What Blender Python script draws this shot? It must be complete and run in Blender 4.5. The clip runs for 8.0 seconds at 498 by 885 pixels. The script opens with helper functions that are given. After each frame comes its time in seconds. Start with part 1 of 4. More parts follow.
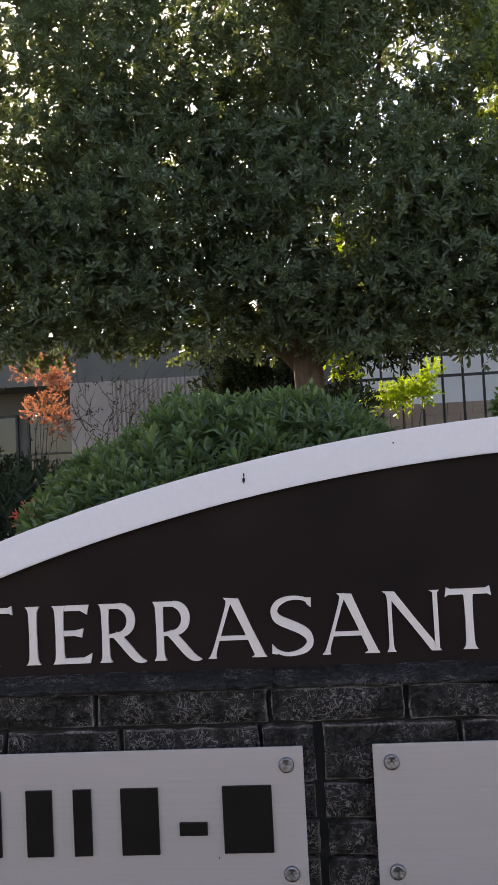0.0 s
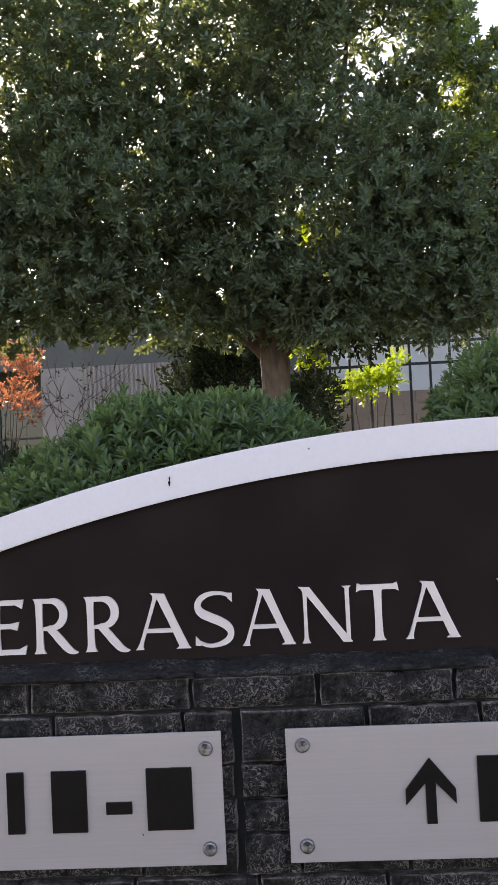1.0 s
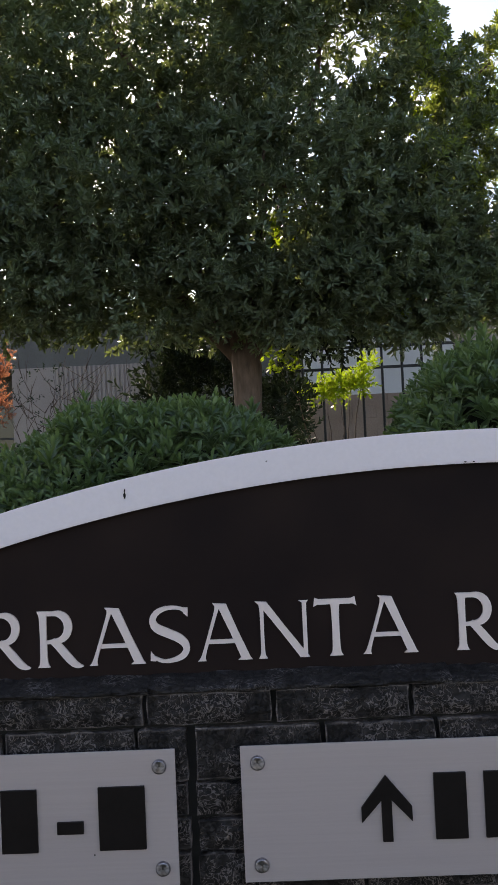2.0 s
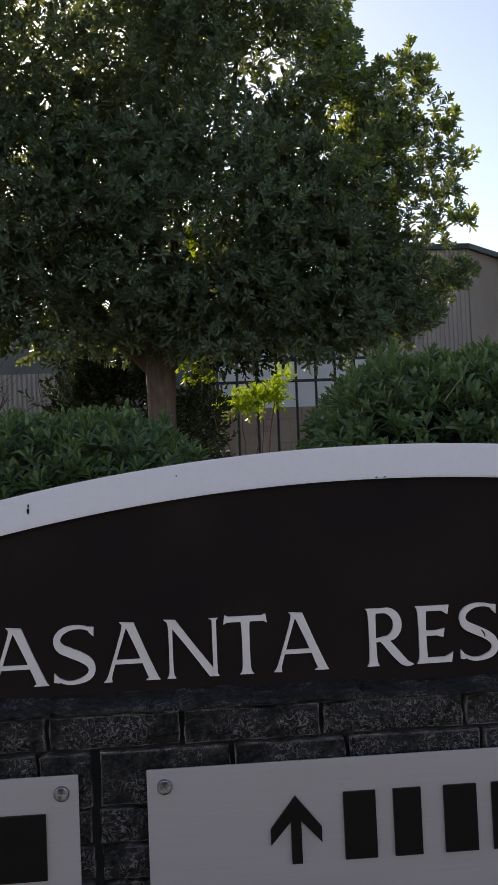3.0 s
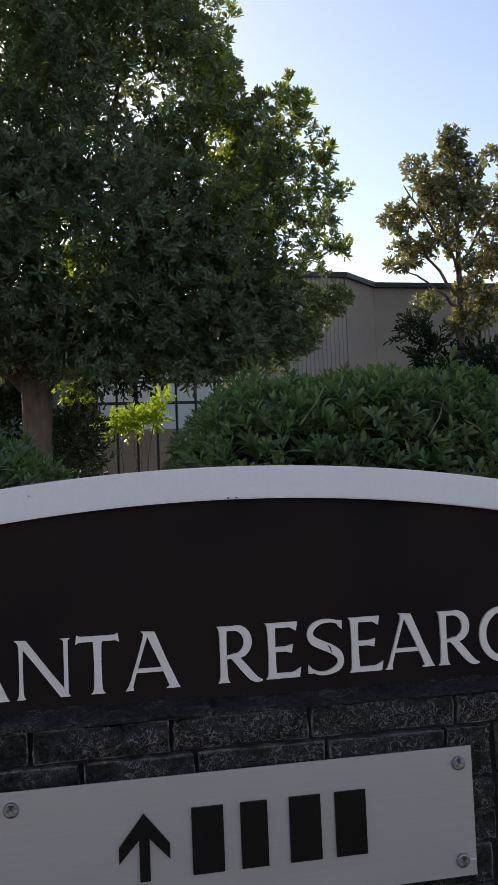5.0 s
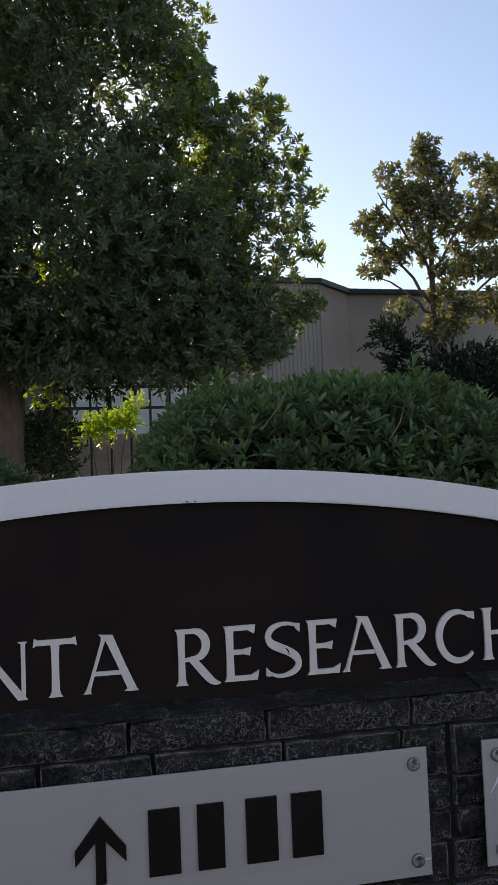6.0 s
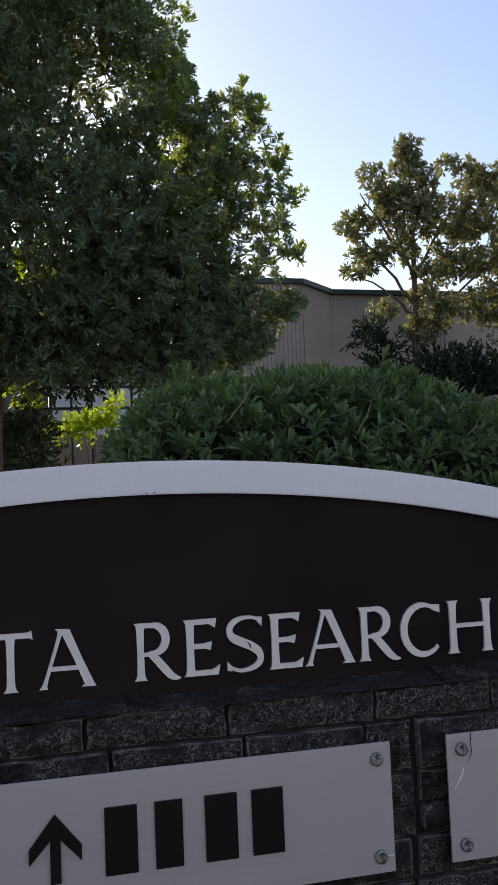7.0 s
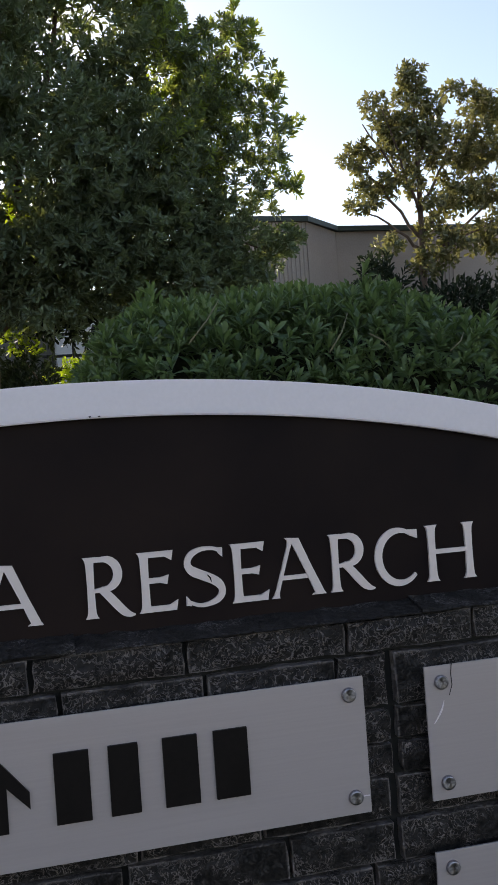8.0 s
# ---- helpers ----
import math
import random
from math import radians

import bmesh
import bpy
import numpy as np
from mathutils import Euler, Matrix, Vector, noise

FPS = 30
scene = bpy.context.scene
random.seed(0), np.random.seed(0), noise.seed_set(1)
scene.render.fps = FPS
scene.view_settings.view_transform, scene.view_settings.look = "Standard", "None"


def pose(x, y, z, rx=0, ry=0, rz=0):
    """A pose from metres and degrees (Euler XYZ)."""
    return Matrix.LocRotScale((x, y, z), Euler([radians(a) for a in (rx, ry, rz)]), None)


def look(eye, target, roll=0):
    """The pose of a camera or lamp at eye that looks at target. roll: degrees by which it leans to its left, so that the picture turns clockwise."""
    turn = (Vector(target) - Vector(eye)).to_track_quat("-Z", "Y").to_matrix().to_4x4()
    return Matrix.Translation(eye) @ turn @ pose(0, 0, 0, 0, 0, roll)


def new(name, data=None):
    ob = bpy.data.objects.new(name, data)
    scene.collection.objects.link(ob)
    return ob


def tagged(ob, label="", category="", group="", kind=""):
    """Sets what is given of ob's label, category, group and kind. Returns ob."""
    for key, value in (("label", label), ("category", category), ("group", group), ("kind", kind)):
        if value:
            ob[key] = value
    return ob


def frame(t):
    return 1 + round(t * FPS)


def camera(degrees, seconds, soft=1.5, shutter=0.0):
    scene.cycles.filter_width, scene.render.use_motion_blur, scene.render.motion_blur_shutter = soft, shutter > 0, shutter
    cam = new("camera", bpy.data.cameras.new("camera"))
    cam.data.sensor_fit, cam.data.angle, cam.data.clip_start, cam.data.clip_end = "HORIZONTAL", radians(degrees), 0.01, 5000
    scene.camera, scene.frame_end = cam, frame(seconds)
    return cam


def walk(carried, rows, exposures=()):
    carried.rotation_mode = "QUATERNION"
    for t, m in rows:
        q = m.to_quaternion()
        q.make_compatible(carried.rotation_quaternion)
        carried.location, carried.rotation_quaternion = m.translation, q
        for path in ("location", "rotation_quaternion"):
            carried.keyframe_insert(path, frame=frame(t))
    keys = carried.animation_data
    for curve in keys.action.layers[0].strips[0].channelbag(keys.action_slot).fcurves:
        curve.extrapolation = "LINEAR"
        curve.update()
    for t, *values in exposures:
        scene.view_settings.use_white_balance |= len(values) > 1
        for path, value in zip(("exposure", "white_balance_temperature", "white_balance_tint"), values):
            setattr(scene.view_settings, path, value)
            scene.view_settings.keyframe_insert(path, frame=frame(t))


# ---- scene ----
cam = camera(31.0, 8.0)
PATH = [
    (0, (0.137, 0.039, 1.429), (-0.015, 2.031, 1.534), -2.9),
    (0.5, (0.184, -0.017, 1.452), (0.063, 1.977, 1.538), -2.9),
    (1, (0.25, -0.068, 1.461), (0.149, 1.929, 1.528), -2.8),
    (2.5, (0.288, -0.02, 1.489), (0.319, 1.979, 1.554), -2.5),
    (3, (0.294, -0.007, 1.488), (0.44, 1.986, 1.573), -2.4),
    (3.5, (0.303, -0.016, 1.488), (0.546, 1.966, 1.586), -2.2),
    (4, (0.318, -0.025, 1.488), (0.627, 1.948, 1.595), -2.2),
    (4.5, (0.332, -0.04, 1.487), (0.695, 1.923, 1.603), -2.3),
    (5, (0.347, -0.053, 1.483), (0.751, 1.902, 1.606), -2.3),
    (6.5, (0.4, -0.078, 1.471), (0.875, 1.861, 1.606), -2.3),
    (7, (0.434, -0.054, 1.456), (0.922, 1.881, 1.591), -2.4),
    (7.5, (0.499, -0.011, 1.436), (0.979, 1.927, 1.557), -2.7),
    (8, (0.577, 0.073, 1.404), (1.03, 2.021, 1.42), -4.1),
]
EXPOSURES = [(0, 1.2, 7700, 22), (0.5, 1.42, 7700, 22), (1, 1.58, 7700, 22), (1.5, 1.33, 7600, 21), (2.4, 0.62, 7400, 19), (3, 0.52, 7400, 20), (5, 0.52, 7300, 17), (6.5, 0.36, 7100, 16),
             (7, 0.54, 7050, 19), (7.5, 0.66, 7200, 18), (8, 0.74, 7350, 17)]
walk(cam, [(t, look(eye, target, roll)) for t, eye, target, roll in PATH], EXPOSURES)

# ---- light: low sun behind the big tree, clear sky ----
SUN_WAY = Vector((-0.262, 0.838, 0.479)).normalized()
world = bpy.data.worlds.new("sky")
world.use_nodes = True
scene.world = world
wn = world.node_tree
sky = wn.nodes.new("ShaderNodeTexSky")
sky.sky_type = "NISHITA"
sky.sun_disc = False
sky.sun_elevation = math.asin(SUN_WAY.z)
sky.sun_rotation = math.atan2(SUN_WAY.x, SUN_WAY.y)
sky.dust_density = 0.5
wn.links.new(sky.outputs[0], wn.nodes["Background"].inputs[0])
wn.nodes["Background"].inputs[1].default_value = 0.15
sun_data = bpy.data.lights.new("sun", "SUN")
sun_data.energy, sun_data.angle, sun_data.color = 4.0, radians(0.53), (1.0, 0.94, 0.84)
sun = new("sun", sun_data)
sun.matrix_world = look(SUN_WAY * 60, (0, 0, 0))


# ---- materials ----
def nodes_of(name):
    m = bpy.data.materials.new(name)
    m.use_nodes = True
    return m, m.node_tree.nodes, m.node_tree.links, m.node_tree.nodes["Principled BSDF"]


def surface(name, low, high, scale=8.0, detail=6.0, rough=0.6, metal=0.0, bump=0.2, bump_scale=40.0,
            depth=0.002, vary=0.0, stretch=(1, 1, 1), specular=0.5):
    """A procedural surface: colour between two tones at two scales, and a fine relief."""
    m, n, l, b = nodes_of(name)
    co = n.new("ShaderNodeTexCoord")
    mp = n.new("ShaderNodeMapping")
    mp.inputs["Scale"].default_value = stretch
    l.new(co.outputs["Object"], mp.inputs[0])
    broad = n.new("ShaderNodeTexNoise")
    broad.inputs["Scale"].default_value, broad.inputs["Detail"].default_value = scale, detail
    l.new(mp.outputs[0], broad.inputs["Vector"])
    fine = n.new("ShaderNodeTexNoise")
    fine.inputs["Scale"].default_value, fine.inputs["Detail"].default_value = bump_scale, 8.0
    l.new(mp.outputs[0], fine.inputs["Vector"])
    mix = n.new("ShaderNodeMath")
    mix.operation = "MULTIPLY_ADD"
    mix.inputs[1].default_value = 0.45
    l.new(fine.outputs[0], mix.inputs[0])
    half = n.new("ShaderNodeMath")
    half.operation = "MULTIPLY"
    half.inputs[1].default_value = 0.55
    l.new(broad.outputs[0], half.inputs[0])
    l.new(half.outputs[0], mix.inputs[2])
    ramp = n.new("ShaderNodeValToRGB")
    ramp.color_ramp.elements[0].position, ramp.color_ramp.elements[1].position = 0.36, 0.64
    ramp.color_ramp.elements[0].color, ramp.color_ramp.elements[1].color = (*low, 1), (*high, 1)
    l.new(mix.outputs[0], ramp.inputs[0])
    out = ramp.outputs[0]
    if vary:
        info = n.new("ShaderNodeObjectInfo")
        r = n.new("ShaderNodeMapRange")
        r.inputs["To Min"].default_value, r.inputs["To Max"].default_value = 1 - vary, 1 + vary
        l.new(info.outputs["Random"], r.inputs[0])
        hsv = n.new("ShaderNodeHueSaturation")
        l.new(r.outputs[0], hsv.inputs["Value"])
        l.new(out, hsv.inputs["Color"])
        out = hsv.outputs[0]
    l.new(out, b.inputs["Base Color"])
    rr = n.new("ShaderNodeMapRange")
    rr.inputs["To Min"].default_value, rr.inputs["To Max"].default_value = max(rough - 0.12, 0.05), min(rough + 0.12, 1)
    l.new(broad.outputs[0], rr.inputs[0])
    l.new(rr.outputs[0], b.inputs["Roughness"])
    b.inputs["Metallic"].default_value = metal
    b.inputs["Specular IOR Level"].default_value = specular
    bp = n.new("ShaderNodeBump")
    bp.inputs["Strength"].default_value, bp.inputs["Distance"].default_value = bump, depth
    l.new(fine.outputs[0], bp.inputs["Height"])
    l.new(bp.outputs[0], b.inputs["Normal"])
    return m


def leaf_material(name, dark, light, through_light, rough=0.45, translucent=0.4, specular=0.4):
    """Leaves that differ one by one, with light passing through the blade."""
    m, n, l, b = nodes_of(name)
    geo = n.new("ShaderNodeNewGeometry")
    ramp = n.new("ShaderNodeValToRGB")
    ramp.color_ramp.elements[0].color, ramp.color_ramp.elements[1].color = (*dark, 1), (*light, 1)
    l.new(geo.outputs["Random Per Island"], ramp.inputs[0])
    noise_tex = n.new("ShaderNodeTexNoise")
    noise_tex.inputs["Scale"].default_value = 2.5
    co = n.new("ShaderNodeTexCoord")
    l.new(co.outputs["Object"], noise_tex.inputs["Vector"])
    r = n.new("ShaderNodeMapRange")
    r.inputs["To Min"].default_value, r.inputs["To Max"].default_value = 0.7, 1.3
    l.new(noise_tex.outputs[0], r.inputs[0])
    hsv = n.new("ShaderNodeHueSaturation")
    l.new(ramp.outputs[0], hsv.inputs["Color"])
    l.new(r.outputs[0], hsv.inputs["Value"])
    l.new(hsv.outputs[0], b.inputs["Base Color"])
    b.inputs["Roughness"].default_value = rough
    b.inputs["Specular IOR Level"].default_value = specular
    tr = n.new("ShaderNodeBsdfTranslucent")
    tr.inputs["Color"].default_value = (*through_light, 1)
    mix = n.new("ShaderNodeMixShader")
    mix.inputs[0].default_value = translucent
    l.new(b.outputs[0], mix.inputs[1])
    l.new(tr.outputs[0], mix.inputs[2])
    l.new(mix.outputs[0], n["Material Output"].inputs["Surface"])
    return m


def brick_material(name, fine, glint_from, glint_to, body_tone, light, edges=((0, 0.022), (2, 0.07))):
    """Charcoal-painted split-face stone: dark in the hollows, ridge highlights painted in grey."""
    m, n, l, b = nodes_of(name)
    co = n.new("ShaderNodeTexCoord")
    info = n.new("ShaderNodeObjectInfo")
    comb = n.new("ShaderNodeCombineXYZ")
    mul = n.new("ShaderNodeMath")
    mul.operation = "MULTIPLY"
    mul.inputs[1].default_value = 37.0
    l.new(info.outputs["Random"], mul.inputs[0])
    l.new(mul.outputs[0], comb.inputs[0])
    l.new(mul.outputs[0], comb.inputs[2])
    add = n.new("ShaderNodeVectorMath")
    add.operation = "ADD"
    l.new(co.outputs["Object"], add.inputs[0])
    l.new(comb.outputs[0], add.inputs[1])
    warp = n.new("ShaderNodeTexNoise")
    warp.inputs["Scale"].default_value = 30
    l.new(add.outputs[0], warp.inputs["Vector"])
    bend = n.new("ShaderNodeVectorMath")
    bend.operation = "MULTIPLY_ADD"
    bend.inputs[1].default_value = (0.05, 0.05, 0.05)
    l.new(warp.outputs["Color"], bend.inputs[0])
    l.new(add.outputs[0], bend.inputs[2])
    curl = n.new("ShaderNodeTexNoise")
    curl.inputs["Scale"].default_value, curl.inputs["Detail"].default_value = fine, 4.5
    l.new(bend.outputs[0], curl.inputs["Vector"])
    off = n.new("ShaderNodeMath")
    off.operation = "SUBTRACT"
    off.inputs[1].default_value = 0.5
    l.new(curl.outputs[0], off.inputs[0])
    near = n.new("ShaderNodeMath")
    near.operation = "ABSOLUTE"
    l.new(off.outputs[0], near.inputs[0])
    ridge = n.new("ShaderNodeMapRange")
    ridge.interpolation_type = "SMOOTHSTEP"
    ridge.inputs["From Min"].default_value, ridge.inputs["From Max"].default_value = 0.0, 0.062
    ridge.inputs["To Min"].default_value, ridge.inputs["To Max"].default_value = 1.0, 0.0
    l.new(near.outputs[0], ridge.inputs[0])
    patch = n.new("ShaderNodeTexNoise")
    patch.inputs["Scale"].default_value, patch.inputs["Detail"].default_value = 14, 3
    l.new(add.outputs[0], patch.inputs["Vector"])
    glint_patch = n.new("ShaderNodeMapRange")
    glint_patch.inputs["From Min"].default_value, glint_patch.inputs["From Max"].default_value = glint_from, glint_to
    l.new(patch.outputs[0], glint_patch.inputs[0])
    lumps = n.new("ShaderNodeTexNoise")
    lumps.inputs["Scale"].default_value, lumps.inputs["Detail"].default_value = 70, 7
    l.new(add.outputs[0], lumps.inputs["Vector"])
    share = n.new("ShaderNodeMath")
    share.operation = "MULTIPLY"
    l.new(ridge.outputs[0], share.inputs[0])
    l.new(glint_patch.outputs[0], share.inputs[1])
    # highlights along the brick's edges, put into the colour
    sep = n.new("ShaderNodeSeparateXYZ")
    l.new(co.outputs["Generated"], sep.inputs[0])
    edge_glint = None
    for axis, reach in edges:
        c = n.new("ShaderNodeMath")
        c.operation = "SUBTRACT"
        c.inputs[1].default_value = 0.5
        l.new(sep.outputs[axis], c.inputs[0])
        d = n.new("ShaderNodeMath")
        d.operation = "ABSOLUTE"
        l.new(c.outputs[0], d.inputs[0])
        r = n.new("ShaderNodeMapRange")
        r.inputs["From Min"].default_value, r.inputs["From Max"].default_value = 0.5 - reach, 0.498
        r.inputs["To Max"].default_value = 0.75
        l.new(d.outputs[0], r.inputs[0])
        if edge_glint:
            top = n.new("ShaderNodeMath")
            top.operation = "MAXIMUM"
            l.new(edge_glint, top.inputs[0])
            l.new(r.outputs[0], top.inputs[1])
            edge_glint = top.outputs[0]
        else:
            edge_glint = r.outputs[0]
    both = n.new("ShaderNodeMath")
    both.operation = "MAXIMUM"
    l.new(share.outputs[0], both.inputs[0])
    l.new(edge_glint, both.inputs[1])
    body = n.new("ShaderNodeMath")
    body.operation = "MAXIMUM"
    body.inputs[1].default_value = body_tone
    l.new(both.outputs[0], body.inputs[0])
    grain = n.new("ShaderNodeMath")
    grain.operation = "MULTIPLY"
    l.new(body.outputs[0], grain.inputs[0])
    l.new(lumps.outputs[0], grain.inputs[1])
    ramp = n.new("ShaderNodeValToRGB")
    ramp.color_ramp.elements[0].position, ramp.color_ramp.elements[1].position = 0.05, 0.46
    ramp.color_ramp.elements[0].color = (0.0060, 0.0046, 0.0046, 1)
    ramp.color_ramp.elements[1].color = (*light, 1)
    l.new(grain.outputs[0], ramp.inputs[0])
    l.new(ramp.outputs[0], b.inputs["Base Color"])
    b.inputs["Roughness"].default_value = 0.6
    b.inputs["Specular IOR Level"].default_value = 0.22
    high = n.new("ShaderNodeMath")
    high.operation = "MULTIPLY_ADD"
    high.inputs[1].default_value = 0.55
    l.new(ridge.outputs[0], high.inputs[0])
    l.new(lumps.outputs[0], high.inputs[2])
    bp = n.new("ShaderNodeBump")
    bp.inputs["Strength"].default_value, bp.inputs["Distance"].default_value = 1.0, 0.009
    l.new(high.outputs[0], bp.inputs["Height"])
    l.new(bp.outputs[0], b.inputs["Normal"])
    return m


BRICK = brick_material("painted_brick", 96, 0.36, 0.55, 0.14, (0.29, 0.238, 0.226))
LEDGE = brick_material("painted_ledge", 70, 0.44, 0.62, 0.20, (0.19, 0.163, 0.158), ((2, 0.10),))
# Mortar colour taken near black, with the joints' deep shadow in it.
MORTAR = surface("shadowed_mortar", (0.003, 0.0025, 0.0025), (0.009, 0.0075, 0.0075), 12, rough=0.85, bump=0.6, bump_scale=120)
WHITE = surface("white_paint", (0.80, 0.705, 0.745), (0.85, 0.752, 0.793), 1.5, rough=0.45, bump=0.02, bump_scale=120, depth=0.0003)
# The panel's two broad tones are painted reflections on its dark face.
PANEL = surface("dark_panel", (0.0085, 0.0052, 0.0066), (0.0225, 0.0136, 0.0124), 0.9, rough=0.5, bump=0.02, bump_scale=5, depth=0.0005, specular=0.07)
ALUMINIUM = surface("brushed_aluminium", (0.452, 0.380, 0.388), (0.487, 0.413, 0.420), 3.0, rough=0.42, metal=0.35, bump=0.02, bump_scale=60, depth=0.0004, stretch=(1, 1, 60))
LETTER = surface("satin_aluminium", (0.745, 0.618, 0.605), (0.80, 0.672, 0.655), 5.0, rough=0.5, metal=0.15, bump=0.05, bump_scale=80, depth=0.0004)
BLACK = surface("black_paint", (0.006, 0.0040, 0.0040), (0.010, 0.0068, 0.0066), 20, rough=0.5, bump=0.05, bump_scale=120, depth=0.0004, specular=0.15)
STEEL = surface("turned_steel", (0.165, 0.148, 0.158), (0.42, 0.385, 0.405), 160, rough=0.38, metal=1.0, bump=0.1, bump_scale=220, depth=0.0003)
tangent = STEEL.node_tree.nodes.new("ShaderNodeTangent")
tangent.direction_type, tangent.axis = "RADIAL", "Y"
STEEL.node_tree.links.new(tangent.outputs[0], STEEL.node_tree.nodes["Principled BSDF"].inputs["Tangent"])
STEEL.node_tree.nodes["Principled BSDF"].inputs["Anisotropic"].default_value = 0.85
BARK = surface("bark", (0.07, 0.046, 0.036), (0.17, 0.115, 0.09), 7, rough=0.9, bump=0.8, bump_scale=26, depth=0.02, stretch=(1, 1, 0.3))
TWIG = surface("green_twig", (0.11, 0.10, 0.05), (0.20, 0.17, 0.09), 20, rough=0.8, bump=0.3, bump_scale=60)
SOIL = surface("planted_ground", (0.055, 0.045, 0.03), (0.10, 0.10, 0.045), 0.6, rough=0.95, bump=0.6, bump_scale=14, depth=0.03)
CORE = surface("core_shade", (0.012, 0.014, 0.008), (0.03, 0.032, 0.016), 30, rough=1.0, bump=0.8, bump_scale=60, depth=0.01, specular=0.1)
CONCRETE = surface("fluted_concrete", (0.36, 0.30, 0.275), (0.445, 0.375, 0.345), 1.2, rough=0.9, bump=0.3, bump_scale=30, depth=0.004)
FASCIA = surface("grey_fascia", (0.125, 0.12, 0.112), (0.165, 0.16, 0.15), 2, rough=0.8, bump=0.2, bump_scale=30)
CAPPING = surface("dark_green_capping", (0.022, 0.035, 0.030), (0.035, 0.05, 0.042), 2, rough=0.5, bump=0.1, bump_scale=30)
STUCCO = surface("pale_stucco", (0.54, 0.53, 0.53), (0.63, 0.62, 0.62), 1.0, rough=0.9, bump=0.3, bump_scale=50)
BLOCKWORK = surface("tan_blockwork", (0.26, 0.19, 0.155), (0.36, 0.275, 0.235), 2, rough=0.9, bump=0.3, bump_scale=40)
IRON = surface("black_iron", (0.012, 0.013, 0.016), (0.025, 0.026, 0.03), 14, rough=0.5, bump=0.1, bump_scale=80)
GLASS_DARK = surface("dark_glazing", (0.012, 0.014, 0.016), (0.02, 0.022, 0.024), 1, rough=0.12, bump=0.0)
LEAF_HEDGE = leaf_material("hedge_leaf", (0.030, 0.060, 0.027), (0.150, 0.212, 0.088), (0.24, 0.34, 0.08), 0.36, 0.28)
LEAF_TREE = leaf_material("tree_leaf", (0.052, 0.078, 0.060), (0.150, 0.195, 0.145), (0.32, 0.39, 0.10), 0.32, 0.30)
# Yellower, brighter copy of the tree leaf, for leaves the sun catches.
LEAF_SUNLIT = leaf_material("sunlit_tree_leaf", (0.05, 0.085, 0.03), (0.13, 0.17, 0.06), (0.46, 0.55, 0.10), 0.32, 0.48)
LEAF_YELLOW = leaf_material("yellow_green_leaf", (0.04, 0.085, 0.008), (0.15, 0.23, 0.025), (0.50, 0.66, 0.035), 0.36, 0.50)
LEAF_MAGNOLIA = leaf_material("magnolia_leaf", (0.030, 0.047, 0.028), (0.205, 0.192, 0.112), (0.40, 0.39, 0.12), 0.24, 0.28, 0.55)
LEAF_RED = leaf_material("copper_leaf", (0.06, 0.020, 0.014), (0.36, 0.15, 0.09), (0.85, 0.34, 0.16), 0.32, 0.36)
LEAF_SCARLET = leaf_material("scarlet_leaf", (0.22, 0.045, 0.035), (0.55, 0.13, 0.10), (0.80, 0.16, 0.10), 0.4, 0.4)
# Near-black green, with the shade around these shrubs put into it.
LEAF_SHADED = leaf_material("shaded_leaf", (0.012, 0.020, 0.013), (0.034, 0.047, 0.026), (0.06, 0.09, 0.03), 0.55, 0.15, 0.2)


# ---- mesh helpers ----
def mesh_object(name, bm, material, smooth=False):
    me = bpy.data.meshes.new(name)
    bm.to_mesh(me)
    bm.free()
    me.materials.append(material)
    if smooth:
        for p in me.polygons:
            p.use_smooth = True
    return new(name, me)


def part(name, bm, material, parent, label="", smooth=False):
    ob = mesh_object(name, bm, material, smooth)
    ob.parent = parent
    if label:
        ob["label"] = label
    return ob


def box(bm, x0, x1, y0, y1, z0, z1, bevel=0.0):
    m = Matrix.LocRotScale(((x0 + x1) / 2, (y0 + y1) / 2, (z0 + z1) / 2), None, (x1 - x0, y1 - y0, z1 - z0))
    r = bmesh.ops.create_cube(bm, size=1.0, matrix=m)
    if bevel:
        es = {e for v in r["verts"] for e in v.link_edges}
        bmesh.ops.bevel(bm, geom=list(es), offset=bevel, segments=2, affect="EDGES", profile=0.6)
    return bm


def prism(bm, outline, y_front, y_back):
    """An outline in x and z, from y_front back to y_back."""
    front = [bm.verts.new((x, y_front, z)) for x, z in outline]
    back = [bm.verts.new((x, y_back, z)) for x, z in outline]
    f = bm.faces.new(front)
    bm.faces.new(back[::-1])
    n = len(outline)
    for i in range(n):
        j = (i + 1) % n
        bm.faces.new((front[j], front[i], back[i], back[j]))
    return f


def tube(bm, points, radii, sides=8):
    rings = []
    for i, (p, r) in enumerate(zip(points, radii)):
        a = Vector(points[max(i - 1, 0)])
        b = Vector(points[min(i + 1, len(points) - 1)])
        d = (b - a).normalized()
        u = d.orthogonal().normalized() if not rings else (rings[-1][1] - d * rings[-1][1].dot(d)).normalized()
        v = d.cross(u)
        ring = [bm.verts.new(Vector(p) + (u * math.cos(k) + v * math.sin(k)) * r) for k in (2 * math.pi * s / sides for s in range(sides))]
        rings.append((ring, u))
    for (a, _), (b, _) in zip(rings, rings[1:]):
        for k in range(sides):
            bm.faces.new((a[k], a[(k + 1) % sides], b[(k + 1) % sides], b[k]))
    bm.faces.new(rings[0][0][::-1])
    bm.faces.new(rings[-1][0])
    return bm


def unit(a):
    return a / np.maximum(np.linalg.norm(a, axis=1, keepdims=True), 1e-9)


